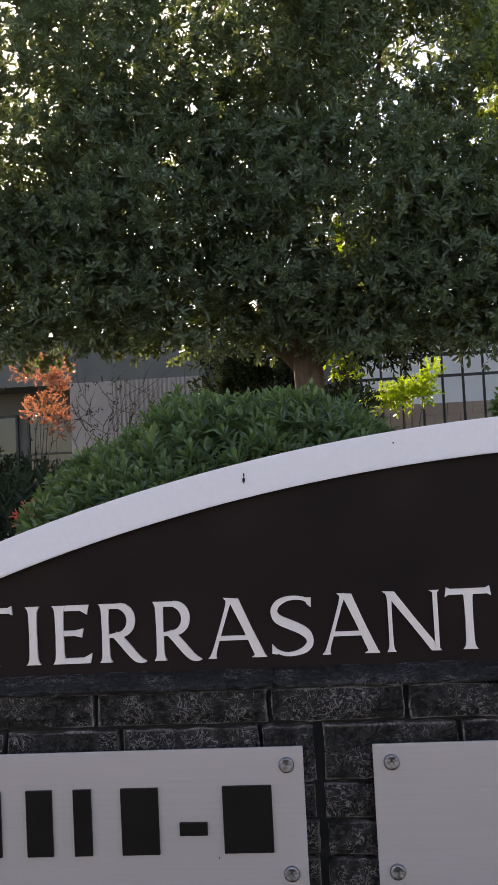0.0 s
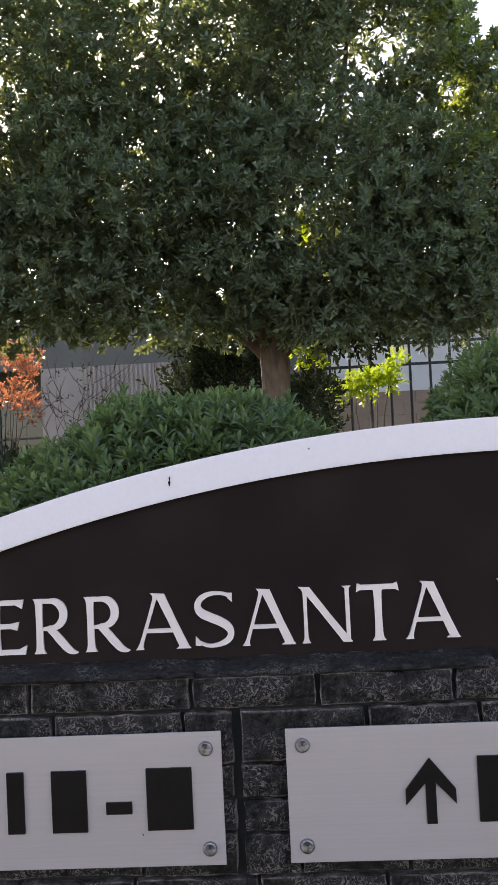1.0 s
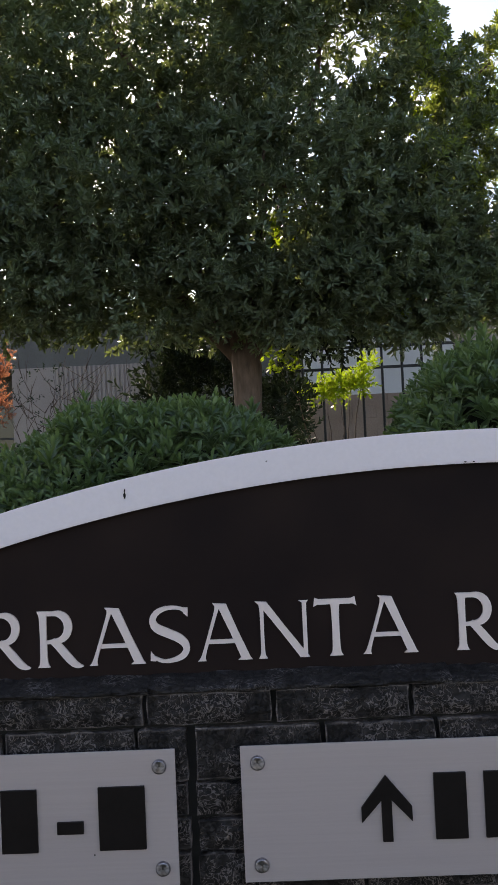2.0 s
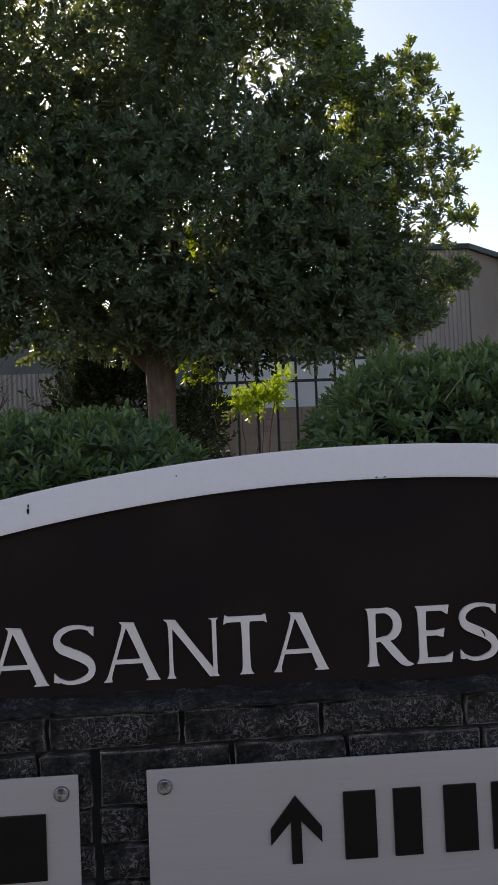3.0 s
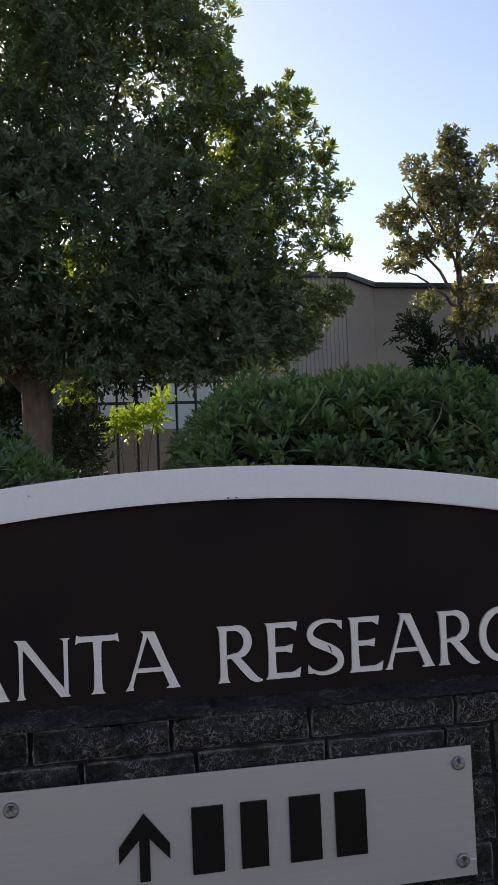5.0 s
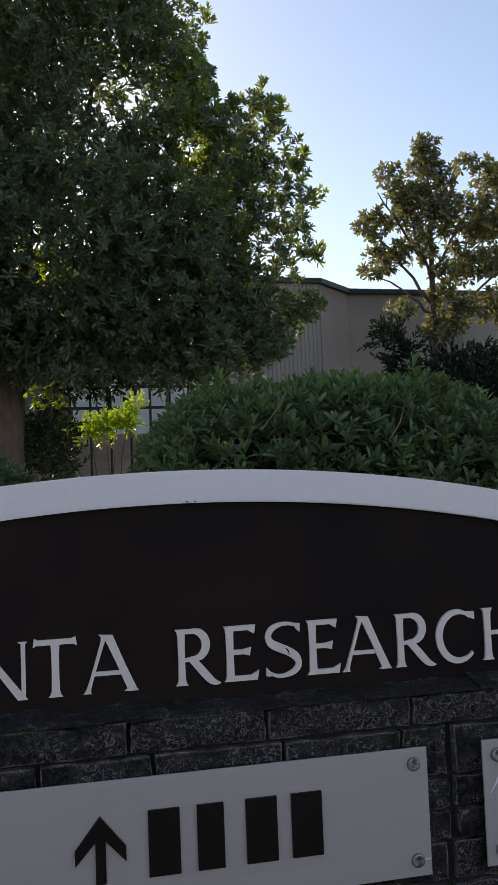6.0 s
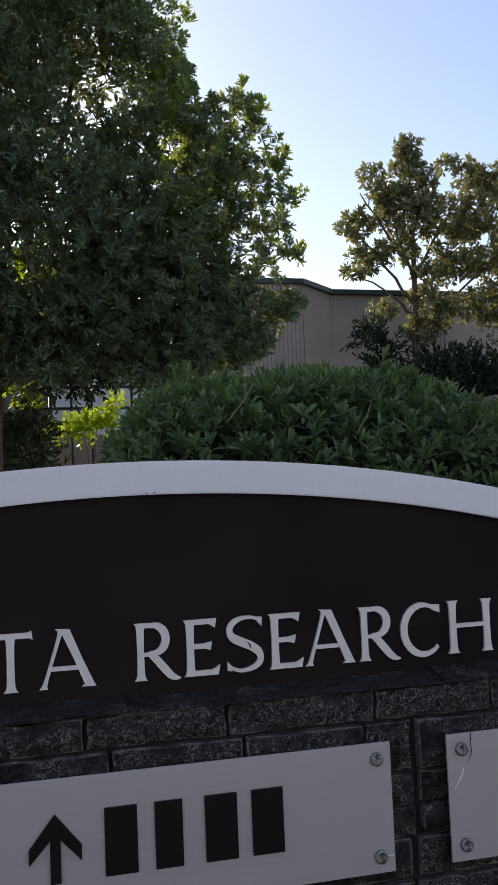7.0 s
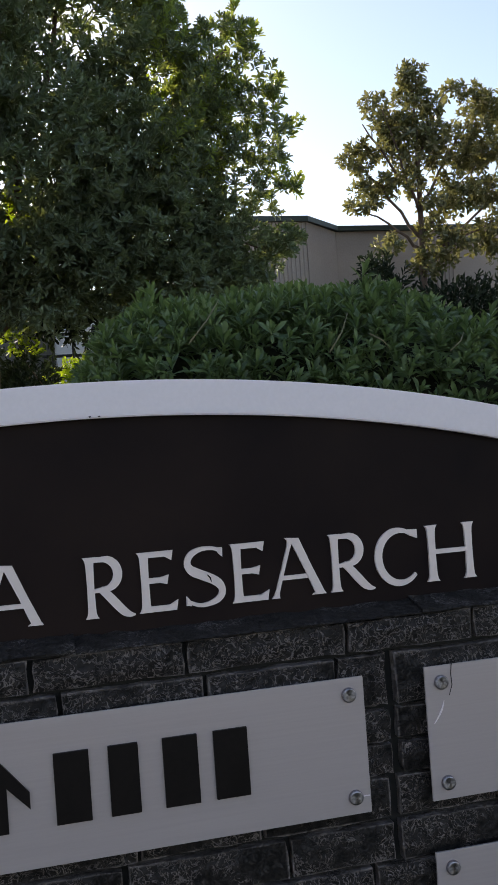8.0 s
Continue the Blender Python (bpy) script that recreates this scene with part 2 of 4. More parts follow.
# A broad leaf: eight points, folded along its midrib; a narrow one: five points.
BROAD = (np.array([(0, 0, 0), (0.38, -0.42, 0.06), (0.38, 0, 0), (0.38, 0.42, 0.06), (0.75, -0.46, 0.03), (0.75, 0, -0.04), (0.75, 0.46, 0.03), (1, 0, -0.10)]),
         [(0, 2, 1), (0, 3, 2), (1, 2, 5, 4), (2, 3, 6, 5), (4, 5, 7), (5, 6, 7)])
NARROW = (np.array([(0, 0, 0), (0.5, -0.5, 0.10), (0.5, 0, 0), (0.5, 0.5, 0.10), (1, 0, -0.06)]),
          [(0, 2, 1), (0, 3, 2), (1, 2, 4), (2, 3, 4)])


# A rounded leaf of two faces that meet along the midrib.
ROUND = (np.array([(0, 0, 0), (0.42, -0.42, 0.09), (0.80, -0.40, 0.05), (1, 0, -0.07), (0.80, 0.40, 0.05), (0.42, 0.42, 0.09)]),
         [(0, 4, 5), (0, 3, 4), (0, 2, 3), (0, 1, 2)])


def leaf_mesh(name, at, way, face, length, width, shape):
    """One mesh of many leaves: their feet, the ways they point, the ways they face, lengths and widths."""
    pts, faces = shape
    n, k = len(at), len(pts)
    way = unit(way)
    side = unit(np.cross(face, way))
    up = np.cross(way, side)
    co = (at[:, None, :] + way[:, None, :] * (pts[None, :, 0:1] * length[:, None, None])
          + side[:, None, :] * (pts[None, :, 1:2] * width[:, None, None])
          + up[:, None, :] * (pts[None, :, 2:3] * length[:, None, None]))
    loops = np.concatenate([np.array(f) for f in faces])
    sizes = np.array([len(f) for f in faces])
    all_loops = (loops[None, :] + (np.arange(n) * k)[:, None]).ravel()
    all_sizes = np.tile(sizes, n)
    starts = np.concatenate([[0], np.cumsum(all_sizes)[:-1]])
    me = bpy.data.meshes.new(name)
    me.vertices.add(n * k)
    me.vertices.foreach_set("co", co.ravel().astype(np.float32))
    me.loops.add(len(all_loops))
    me.loops.foreach_set("vertex_index", all_loops.astype(np.int32))
    me.polygons.add(len(all_sizes))
    me.polygons.foreach_set("loop_start", starts.astype(np.int32))
    me.update(calc_edges=True)
    return me


def leaf_part(name, at, way, face, length, width, shape, material, parent, label=""):
    me = leaf_mesh(name, at, way, face, length, width, shape)
    me.materials.append(material)
    ob = new(name, me)
    ob.parent = parent
    if label:
        ob["label"] = label
    return ob


def rosettes(rng, at, axis, leaves, length, opening=(0.5, 1.25)):
    """Leaves in whorls at the tips of shoots."""
    n = len(at)
    axis = unit(axis)
    ref = np.where(np.abs(axis[:, 2:3]) < 0.9, np.array([[0, 0, 1.0]]), np.array([[1.0, 0, 0]]))
    u = unit(np.cross(axis, ref))
    v = np.cross(axis, u)
    turn = rng.uniform(0, 2 * np.pi, (n, 1)) + np.arange(leaves)[None, :] * 2.4 + rng.normal(0, 0.15, (n, leaves))
    step = np.linspace(0, 1, leaves)[None, :]
    open_by = opening[1] - (opening[1] - opening[0]) * step + rng.normal(0, 0.14, (n, leaves))
    radial = u[:, None, :] * np.cos(turn)[..., None] + v[:, None, :] * np.sin(turn)[..., None]
    way = axis[:, None, :] * np.cos(open_by)[..., None] + radial * np.sin(open_by)[..., None]
    face = axis[:, None, :] * np.sin(open_by)[..., None] - radial * np.cos(open_by)[..., None]
    foot = at[:, None, :] + axis[:, None, :] * (step * length * 0.45)[..., None]
    size = length * rng.uniform(0.7, 1.15, (n, leaves)) * (1 - 0.25 * step)
    return foot.reshape(-1, 3), way.reshape(-1, 3), face.reshape(-1, 3), size.ravel()


# ---- ground ----
def ground_height(y):
    s = min(max((y - 3.2) / 8.0, 0.0), 1.0)
    return 1.0 * s * s * (3 - 2 * s)


def build_ground():
    bm = bmesh.new()
    xs = [-400, -60, -20] + [x for x in range(-12, 21, 2)] + [30, 80, 400]
    ys = [-400, -60, -15, -6, -2, 0, 2] + [3.2 + 0.8 * k for k in range(11)] + [14, 20, 40, 90, 400]
    grid = [[bm.verts.new((x, y, ground_height(y))) for x in xs] for y in ys]
    for a, b in zip(grid, grid[1:]):
        for i in range(len(xs) - 1):
            bm.faces.new((a[i], a[i + 1], b[i + 1], b[i]))
    tagged(mesh_object("ground", bm, SOIL, True), "planted earth ground rising gently behind the sign", "ground", kind="structure")


build_ground()

# ---- the monument sign ----
MID = 0.687
LEFT, RIGHT = -1.10, 2.475
FACE_Y = 1.685
PANEL_Y = 1.756
TRIM_Y = 1.736
ROWS_Z = [1.069, 1.003, 0.897, 0.830, 0.766, 0.683, 0.604, 0.525, 0.448, 0.365, 0.290, 0.208, 0.130, 0.060, -0.03]


def arch(radius, centre_z, low, steps=72):
    """Points of an arch over MID, from its left foot at height low to its right foot."""
    half = math.acos((low - centre_z) / radius)
    return [(MID + radius * math.sin(a), centre_z + radius * math.cos(a)) for a in (-half + 2 * half * k / steps for k in range(steps + 1))]


def build_sign_panel():
    sign = tagged(new("arched_sign_panel"), "dark brown arched metal sign panel with white rim", "sign panel")
    bm = bmesh.new()
    prism(bm, arch(3.577, -2.0956, 1.078)[::-1], PANEL_Y, 1.90)
    part("panel_face", bm, PANEL, sign, "dark brown painted metal face")
    bm = bmesh.new()
    outer, inner = arch(3.616, -2.0677, 1.094, 96), arch(3.577, -2.0956, 1.094, 96)
    rows = []
    for (xo, zo), (xi, zi) in zip(outer, inner):
        rows.append([bm.verts.new(p) for p in ((xo, TRIM_Y, zo), (xi, TRIM_Y, zi), (xi, 1.91, zi), (xo, 1.91, zo))])
    for a, b in zip(rows, rows[1:]):
        for k in range(4):
            bm.faces.new((a[k], a[(k + 1) % 4], b[(k + 1) % 4], b[k]))
    bm.faces.new(rows[0][::-1])
    bm.faces.new(rows[-1])
    bmesh.ops.recalc_face_normals(bm, faces=bm.faces)
    edges = [e for e in bm.edges if all(abs(v.co.y - TRIM_Y) < 1e-5 for v in e.verts) and len(e.link_faces) == 2]
    bmesh.ops.bevel(bm, geom=[e for e in edges if not any(abs(f.normal.y) < 0.2 and abs(f.normal.z) < 0.3 for f in e.link_faces)], offset=0.0025, segments=2, affect="EDGES")
    trim = part("rim", bm, WHITE, sign, "white painted curved rim")
    for x, z, w, h in ((-0.006, 1.447, 0.0022, 0.0055), (-0.0055, 1.456, 0.0011, 0.0055), (0.278, 1.503, 0.0016, 0.0016), (0.669, 1.4845, 0.0022, 0.0012), (0.686, 1.4845, 0.0020, 0.0012)):
        bm = bmesh.new()
        prism(bm, [(x + w * math.cos(a) * (1 + 0.3 * math.sin(3 * a)), z + h * math.sin(a)) for a in (k * math.pi / 5 for k in range(10))][::-1], TRIM_Y - 0.0025, TRIM_Y + 0.002)
        part("chip", bm, BLACK, trim, "small dark chip in the paint")
    return sign


build_sign_panel()


# ---- raised letters: tapered strokes with flared ends ----
def smooth_path(path, widths, cuts=4):
    """A finer path through the same points."""
    pts = [Vector((p[0], p[1], w)) for p, w in zip(path, widths)]
    out = []
    for i in range(len(pts) - 1):
        a, b, c, d = pts[max(i - 1, 0)], pts[i], pts[i + 1], pts[min(i + 2, len(pts) - 1)]
        for k in range(cuts):
            t = k / cuts
            out.append(0.5 * (2 * b + (c - a) * t + (2 * a - 5 * b + 4 * c - d) * t * t + (3 * b - a - 3 * c + d) * t ** 3))
    out.append(pts[-1])
    return [(v.x, v.y) for v in out], [v.z for v in out]


WEIGHT = 0.94  # slimness of the strokes


class Letter:
    """Gathers the strokes of one letter in a unit square, then makes it a mesh."""

    def __init__(self):
        self.shapes = []

    def stem(self, x0, z0, x1, z1, w=0.15, flare=0.04):
        sides = ([], [])
        for t in (0, 0.02, 0.05, 0.10, 0.18, 0.3, 0.5, 0.7, 0.82, 0.90, 0.95, 0.98, 1):
            e = abs(2 * t - 1)
            half = WEIGHT * w / 2 * (0.88 + 0.12 * e) + flare * e ** 11
            x, z = x0 + (x1 - x0) * t, z0 + (z1 - z0) * t
            sides[0].append((x + half, z))
            sides[1].append((x - half, z))
        self.shapes.append(sides[0] + sides[1][::-1])

    def taper(self, x0, z0, x1, z1, w0, w1):
        w0, w1 = w0 * WEIGHT, w1 * WEIGHT
        d = Vector((x1 - x0, z1 - z0)).normalized()
        s = Vector((d.y, -d.x))
        a, b = Vector((x0, z0)), Vector((x1, z1))
        self.shapes.append([tuple(p) for p in (a + s * w0 / 2, b + s * w1 / 2, b - s * w1 / 2, a - s * w0 / 2)])

    def poly(self, *pts):
        self.shapes.append(list(pts))

    def arc(self, path, widths):
        """A bent stroke along a path of points; its width changes along it."""
        left, right = [], []
        path, widths = smooth_path(path, widths)
        for i, (p, w) in enumerate(zip(path, widths)):
            w *= WEIGHT
            a, b = path[max(i - 1, 0)], path[min(i + 1, len(path) - 1)]
            d = Vector((b[0] - a[0], b[1] - a[1])).normalized()
            left.append((p[0] - d.y * w / 2, p[1] + d.x * w / 2))
            right.append((p[0] + d.y * w / 2, p[1] - d.x * w / 2))
        self.shapes.append(("band", left, right))

    def mesh(self, x, z, width, height, y_front, y_back):
        bm = bmesh.new()
        for k, s in enumerate(self.shapes):
            yf = y_front + 0.0004 * k
            put = lambda p: (x + p[0] * width, z + p[1] * height)
            if s[0] == "band":
                rows = []
                for a, b in zip(s[1], s[2]):
                    (ax, az), (bx, bz) = put(a), put(b)
                    rows.append([bm.verts.new(q) for q in ((ax, yf, az), (bx, yf, bz), (bx, y_back, bz), (ax, y_back, az))])
                for a, b in zip(rows, rows[1:]):
                    for j in range(4):
                        bm.faces.new((a[j], a[(j + 1) % 4], b[(j + 1) % 4], b[j]))
                bm.faces.new(rows[0][::-1])
                bm.faces.new(rows[-1])
            else:
                prism(bm, [put(p) for p in s], yf, y_back)
        bmesh.ops.recalc_face_normals(bm, faces=bm.faces)
        return bm


def ellipse(cx, cz, rx, rz, a0, a1, steps=18):
    return [(cx + rx * math.cos(radians(a0 + (a1 - a0) * k / steps)), cz + rz * math.sin(radians(a0 + (a1 - a0) * k / steps))) for k in range(steps + 1)]


def swell(n, ends, middle):
    return [ends + (middle - ends) * math.sin(math.pi * k / (n - 1)) for k in range(n)]


def letter_t():
    g = Letter()
    g.stem(0.5, 0, 0.5, 0.97, 0.2, 0.07)
    g.poly((0.0, 0.87), (0.03, 1.03), (0.12, 1.0), (0.88, 1.0), (0.97, 1.03), (1.0, 0.87), (0.92, 0.905), (0.08, 0.905))
    return g


def letter_i():
    g = Letter()
    g.stem(0.5, 0, 0.5, 1, 0.56, 0.2)
    return g


def bars_e(g):
    for z0, z1, x1, tip in ((0.0, 0.095, 1.0, 0.17), (0.475, 0.565, 0.80, 0.14), (0.905, 1.0, 0.94, 0.16)):
        mid = (z0 + z1) / 2
        up = (z1 + tip * 0.45, z0) if z0 < 0.1 else ((z1, z0 - tip * 0.45) if z0 > 0.8 else (mid + tip * 0.55, mid - tip * 0.55))
        g.poly((0.16, z0), (0.16, z1), (x1 - 0.22, z1), (x1, up[0]), (x1 - 0.05, up[1]), (x1 - 0.22, z0))


def letter_e():
    g = Letter()
    g.stem(0.2, 0, 0.2, 1, 0.23, 0.07)
    bars_e(g)
    return g


def letter_r():
    g = Letter()
    g.stem(0.15, 0, 0.15, 1, 0.17, 0.055)
    bowl = [(0.16, 0.955), (0.36, 0.955)] + ellipse(0.42, 0.71, 0.275, 0.245, 88, -80, 14) + [(0.22, 0.445)]
    g.arc(bowl, [0.09, 0.09] + swell(15, 0.10, 0.19) + [0.065])
    g.arc([(0.34, 0.47), (0.48, 0.36), (0.64, 0.20), (0.78, 0.07), (0.90, 0.012), (1.0, 0.0)], [0.12, 0.16, 0.17, 0.15, 0.09, 0.02])
    return g


def letter_a():
    g = Letter()
    g.stem(0.075, 0.0, 0.405, 1.0, 0.075, 0.04)
    g.stem(0.90, 0.0, 0.465, 1.0, 0.185, 0.0)
    g.poly((0.74, 0.0), (0.78, 0.03), (0.90, 0.06), (0.98, 0.03), (1.0, 0.0))
    g.poly((0.295, 1.02), (0.325, 0.985), (0.465, 0.93), (0.55, 1.0))
    g.taper(0.21, 0.335, 0.77, 0.335, 0.08, 0.08)
    return g


def letter_s():
    g = Letter()
    path = [(0.94, 0.885), (0.80, 0.95), (0.60, 0.975), (0.38, 0.955), (0.19, 0.875), (0.115, 0.745), (0.20, 0.625), (0.42, 0.54), (0.68, 0.45), (0.86, 0.345), (0.90, 0.215), (0.79, 0.105), (0.56, 0.04), (0.32, 0.035), (0.06, 0.12)]
    g.arc(path, [0.07, 0.065, 0.07, 0.09, 0.13, 0.165, 0.175, 0.175, 0.175, 0.175, 0.16, 0.12, 0.08, 0.065, 0.07])
    g.poly((0.80, 0.975), (0.965, 0.965), (0.955, 0.805), (0.86, 0.87))
    g.poly((0.13, 0.135), (0.045, 0.205), (0.035, 0.045), (0.16, 0.03))
    return g


def letter_n():
    g = Letter()
    g.stem(0.12, 0.0, 0.12, 0.99, 0.08, 0.045)
    g.taper(0.92, 0.0, 0.92, 0.99, 0.08, 0.085)
    g.poly((0.82, 1.0), (1.0, 1.0), (0.965, 0.965), (0.875, 0.965))
    g.stem(0.125, 1.0, 0.905, 0.0, 0.19, 0.0)
    g.poly((0.0, 1.015), (0.03, 0.98), (0.2, 0.96), (0.2, 1.0))
    return g


def letter_c():
    g = Letter()
    path = ellipse(0.56, 0.5, 0.485, 0.465, 52, 316, 30)
    g.arc(path, [0.065 + 0.11 * max(0, math.sin(math.pi * k / 30)) ** 1.3 for k in range(31)])
    g.poly((0.74, 0.965), (0.985, 0.955), (0.98, 0.80), (0.875, 0.835), (0.80, 0.875))
    return g


def letter_h():
    g = Letter()
    g.stem(0.14, 0.0, 0.14, 1.0, 0.155, 0.05)
    g.stem(0.86, 0.0, 0.86, 1.0, 0.155, 0.05)
    g.taper(0.2, 0.52, 0.8, 0.52, 0.085, 0.085)
    return g


SPELLING = (("T", -0.555, -0.470), ("I", -0.446, -0.415), ("E", -0.394, -0.315), ("R", -0.302, -0.210), ("R", -0.1965, -0.104), ("A", -0.092, 0.0205),
            ("S", 0.0275, 0.111), ("A", 0.125, 0.233), ("N", 0.242, 0.348), ("T", 0.358, 0.443), ("A", 0.453, 0.562),
            ("R", 0.636, 0.729), ("E", 0.735, 0.810), ("S", 0.822, 0.903), ("E", 0.912, 0.987), ("A", 0.991, 1.101), ("R", 1.109, 1.203), ("C", 1.206, 1.299), ("H", 1.312, 1.424))
SHAPES = {"T": letter_t, "I": letter_i, "E": letter_e, "R": letter_r, "A": letter_a, "S": letter_s, "N": letter_n, "C": letter_c, "H": letter_h}


def build_letters():
    for glyph, x0, x1 in SPELLING:
        bm = SHAPES[glyph]().mesh(x0, 1.1125 + 0.0018 * min(max((x0 - 0.1) / 0.5, 0), 1), x1 - x0, 0.1112 + 0.0010 * min(max((x0 - 0.1) / 0.5, 0), 1), 1.750, PANEL_Y + 0.001)
        letter = tagged(mesh_object("sign_letter", bm, LETTER), "raised satin aluminium capital letter %s on the dark panel" % glyph, "sign letter", "name letters")
        if glyph == "S" and x0 > 0.5:
            bm = bmesh.new()
            tube(bm, [(0.868, 1.7492, 1.174), (0.873, 1.7490, 1.168), (0.875, 1.7492, 1.160)], [0.0008, 0.0016, 0.0007], 6)
            part("chip", bm, BLACK, letter, "small dark chip")


build_letters()


# ---- plates on stand-offs ----
PLATE_Y = 1.660


def standoff_mesh():
    bm = bmesh.new()
    profile = [(0.0001, -0.0072), (0.0035, -0.0075), (0.0108, -0.0078), (0.0126, -0.0070), (0.0138, -0.005), (0.0138, -0.0002)]
    sides = 28
    rings = [[bm.verts.new((r * math.cos(2 * math.pi * k / sides), y, r * math.sin(2 * math.pi * k / sides))) for k in range(sides)] for r, y in profile]
    for a, b in zip(rings, rings[1:]):
        for k in range(sides):
            bm.faces.new((a[k], a[(k + 1) % sides], b[(k + 1) % sides], b[k]))
    tube(bm, [(0, 0.006, 0), (0, FACE_Y - PLATE_Y + 0.012, 0)], [0.009, 0.009], 12)
    bmesh.ops.recalc_face_normals(bm, faces=bm.faces)
    me = bpy.data.meshes.new("standoff_screw")
    bm.to_mesh(me)
    bm.free()
    me.materials.append(STEEL)
    return me


STANDOFF = standoff_mesh()


def build_plate(x0, x1, z0, z1, label):
    plate = tagged(new("number_plate"), label, "sign plate", "address plates")
    bm = bmesh.new()
    box(bm, x0, x1, PLATE_Y, PLATE_Y + 0.005, z0, z1, 0.0008)
    part("plate", bm, ALUMINIUM, plate, "brushed aluminium sheet")
    for x in (x0 + 0.032, x1 - 0.030):
        for z in (z0 + 0.032, z1 - 0.031):
            screw = new("standoff_screw", STANDOFF)
            screw.parent = plate
            screw.matrix_local = pose(x, PLATE_Y, z, 0, random.uniform(0, 360), 0)
            screw["label"] = "round turned steel stand-off cap"
    return plate


def add_bars(plate, spans):
    """Plain raised bars where the plate carries its number."""
    for x0, x1, z0, z1 in spans:
        bm = bmesh.new()
        box(bm, x0, x1, PLATE_Y - 0.006, PLATE_Y - 0.0002, z0, z1, 0.001)
        part("character_bar", bm, BLACK, plate, "plain black raised bar")


plate_a = build_plate(-0.845, 0.081, 0.718, 0.970, "brushed aluminium plate with black raised characters on brick")
add_bars(plate_a, [(-0.519, -0.471, 0.788, 0.905), (-0.424, -0.376, 0.788, 0.905), (-0.337, -0.304, 0.788, 0.905), (-0.250, -0.182, 0.788, 0.905), (-0.145, -0.095, 0.820, 0.843), (-0.066, 0.022, 0.788, 0.905)])
bm = bmesh.new()
box(bm, -0.0775, -0.0755, PLATE_Y - 0.0012, PLATE_Y - 0.0002, 0.7775, 0.7805)
part("speck", bm, BLACK, plate_a, "small dark speck")
plate_b = build_plate(0.204, 1.130, 0.718, 0.970, "brushed aluminium plate with black arrow and characters on brick")
bm = bmesh.new()
cx = 0.473
prism(bm, [(cx, 0.908), (cx - 0.047, 0.850), (cx - 0.047, 0.822), (cx - 0.0095, 0.862), (cx - 0.0095, 0.786), (cx + 0.0095, 0.786), (cx + 0.0095, 0.862), (cx + 0.047, 0.822), (cx + 0.047, 0.850)], PLATE_Y - 0.006, PLATE_Y - 0.0002)
bmesh.ops.recalc_face_normals(bm, faces=bm.faces)
part("arrow", bm, BLACK, plate_b, "black raised upward arrow")
add_bars(plate_b, [(0.562, 0.622, 0.787, 0.909), (0.655, 0.707, 0.787, 0.909), (0.750, 0.812, 0.787, 0.909), (0.841, 0.903, 0.787, 0.909)])
bm = bmesh.new()
box(bm, 1.112, 1.128, PLATE_Y - 0.0009, PLATE_Y - 0.0002, 0.7485, 0.7505)
part("scratch", bm, WHITE, plate_b, "short pale scratch")
plate_c = build_plate(1.253, 2.180, 0.717, 0.970, "brushed aluminium plate with a pale scratch on brick")
bm = bmesh.new()
tube(bm, [(1.266 + 0.023 * t * (1.6 - 0.6 * t), PLATE_Y - 0.0004, 0.862 + 0.042 * t) for t in (0, 0.2, 0.4, 0.6, 0.8, 1.0)], [0.0006, 0.0012, 0.0017, 0.0017, 0.0012, 0.0006], 6)
part("scratch", bm, WHITE, plate_c, "curved pale scratch")
bm = bmesh.new()
tube(bm, [(1.309, PLATE_Y - 0.0006, 0.972), (1.306, PLATE_Y - 0.0012, 0.952), (1.303, PLATE_Y - 0.010, 0.934), (1.300, PLATE_Y - 0.0012, 0.912)], [0.0009, 0.0008, 0.0008, 0.0005], 5)
part("tie_wire", bm, BLACK, plate_c, "thin dark wire over the screw")
build_plate(1.250, 2.180, 0.368, 0.620, "lower brushed aluminium plate on brick")


# ---- planting: hedges ----
def dome(rng, n, centre, left, right, deep, base, top, power, lump, fall):
    """Points and normals on a clipped, rounded hedge: longer on one side, lumpy."""
    d = unit(rng.normal(size=(n, 3)))
    d[:, 2] = np.abs(d[:, 2])
    wide = np.where(d[:, 0] < 0, left, right)
    axes = np.stack([wide, np.full(n, deep), np.full(n, top - base)], 1)
    r = (np.abs(d / axes) ** power).sum(1) ** (-1 / power)
    p = d * r[:, None]
    normal = unit(np.sign(p) * np.abs(p / axes) ** (power - 1) / axes)
    w = np.array([noise.noise(Vector((float(a[0]) * 3.2 + centre[0], float(a[1]) * 3.2, float(a[2]) * 3.2))) for a in p])
    p = p + normal * (w * lump)[:, None]
    p[:, 2] -= fall * np.clip((p[:, 0] - 0.30) / 0.5, 0, 1) ** 1.2 * np.clip(p[:, 2] / (top - base), 0, 1)
    return p + np.array([centre[0], centre[1], base]), normal


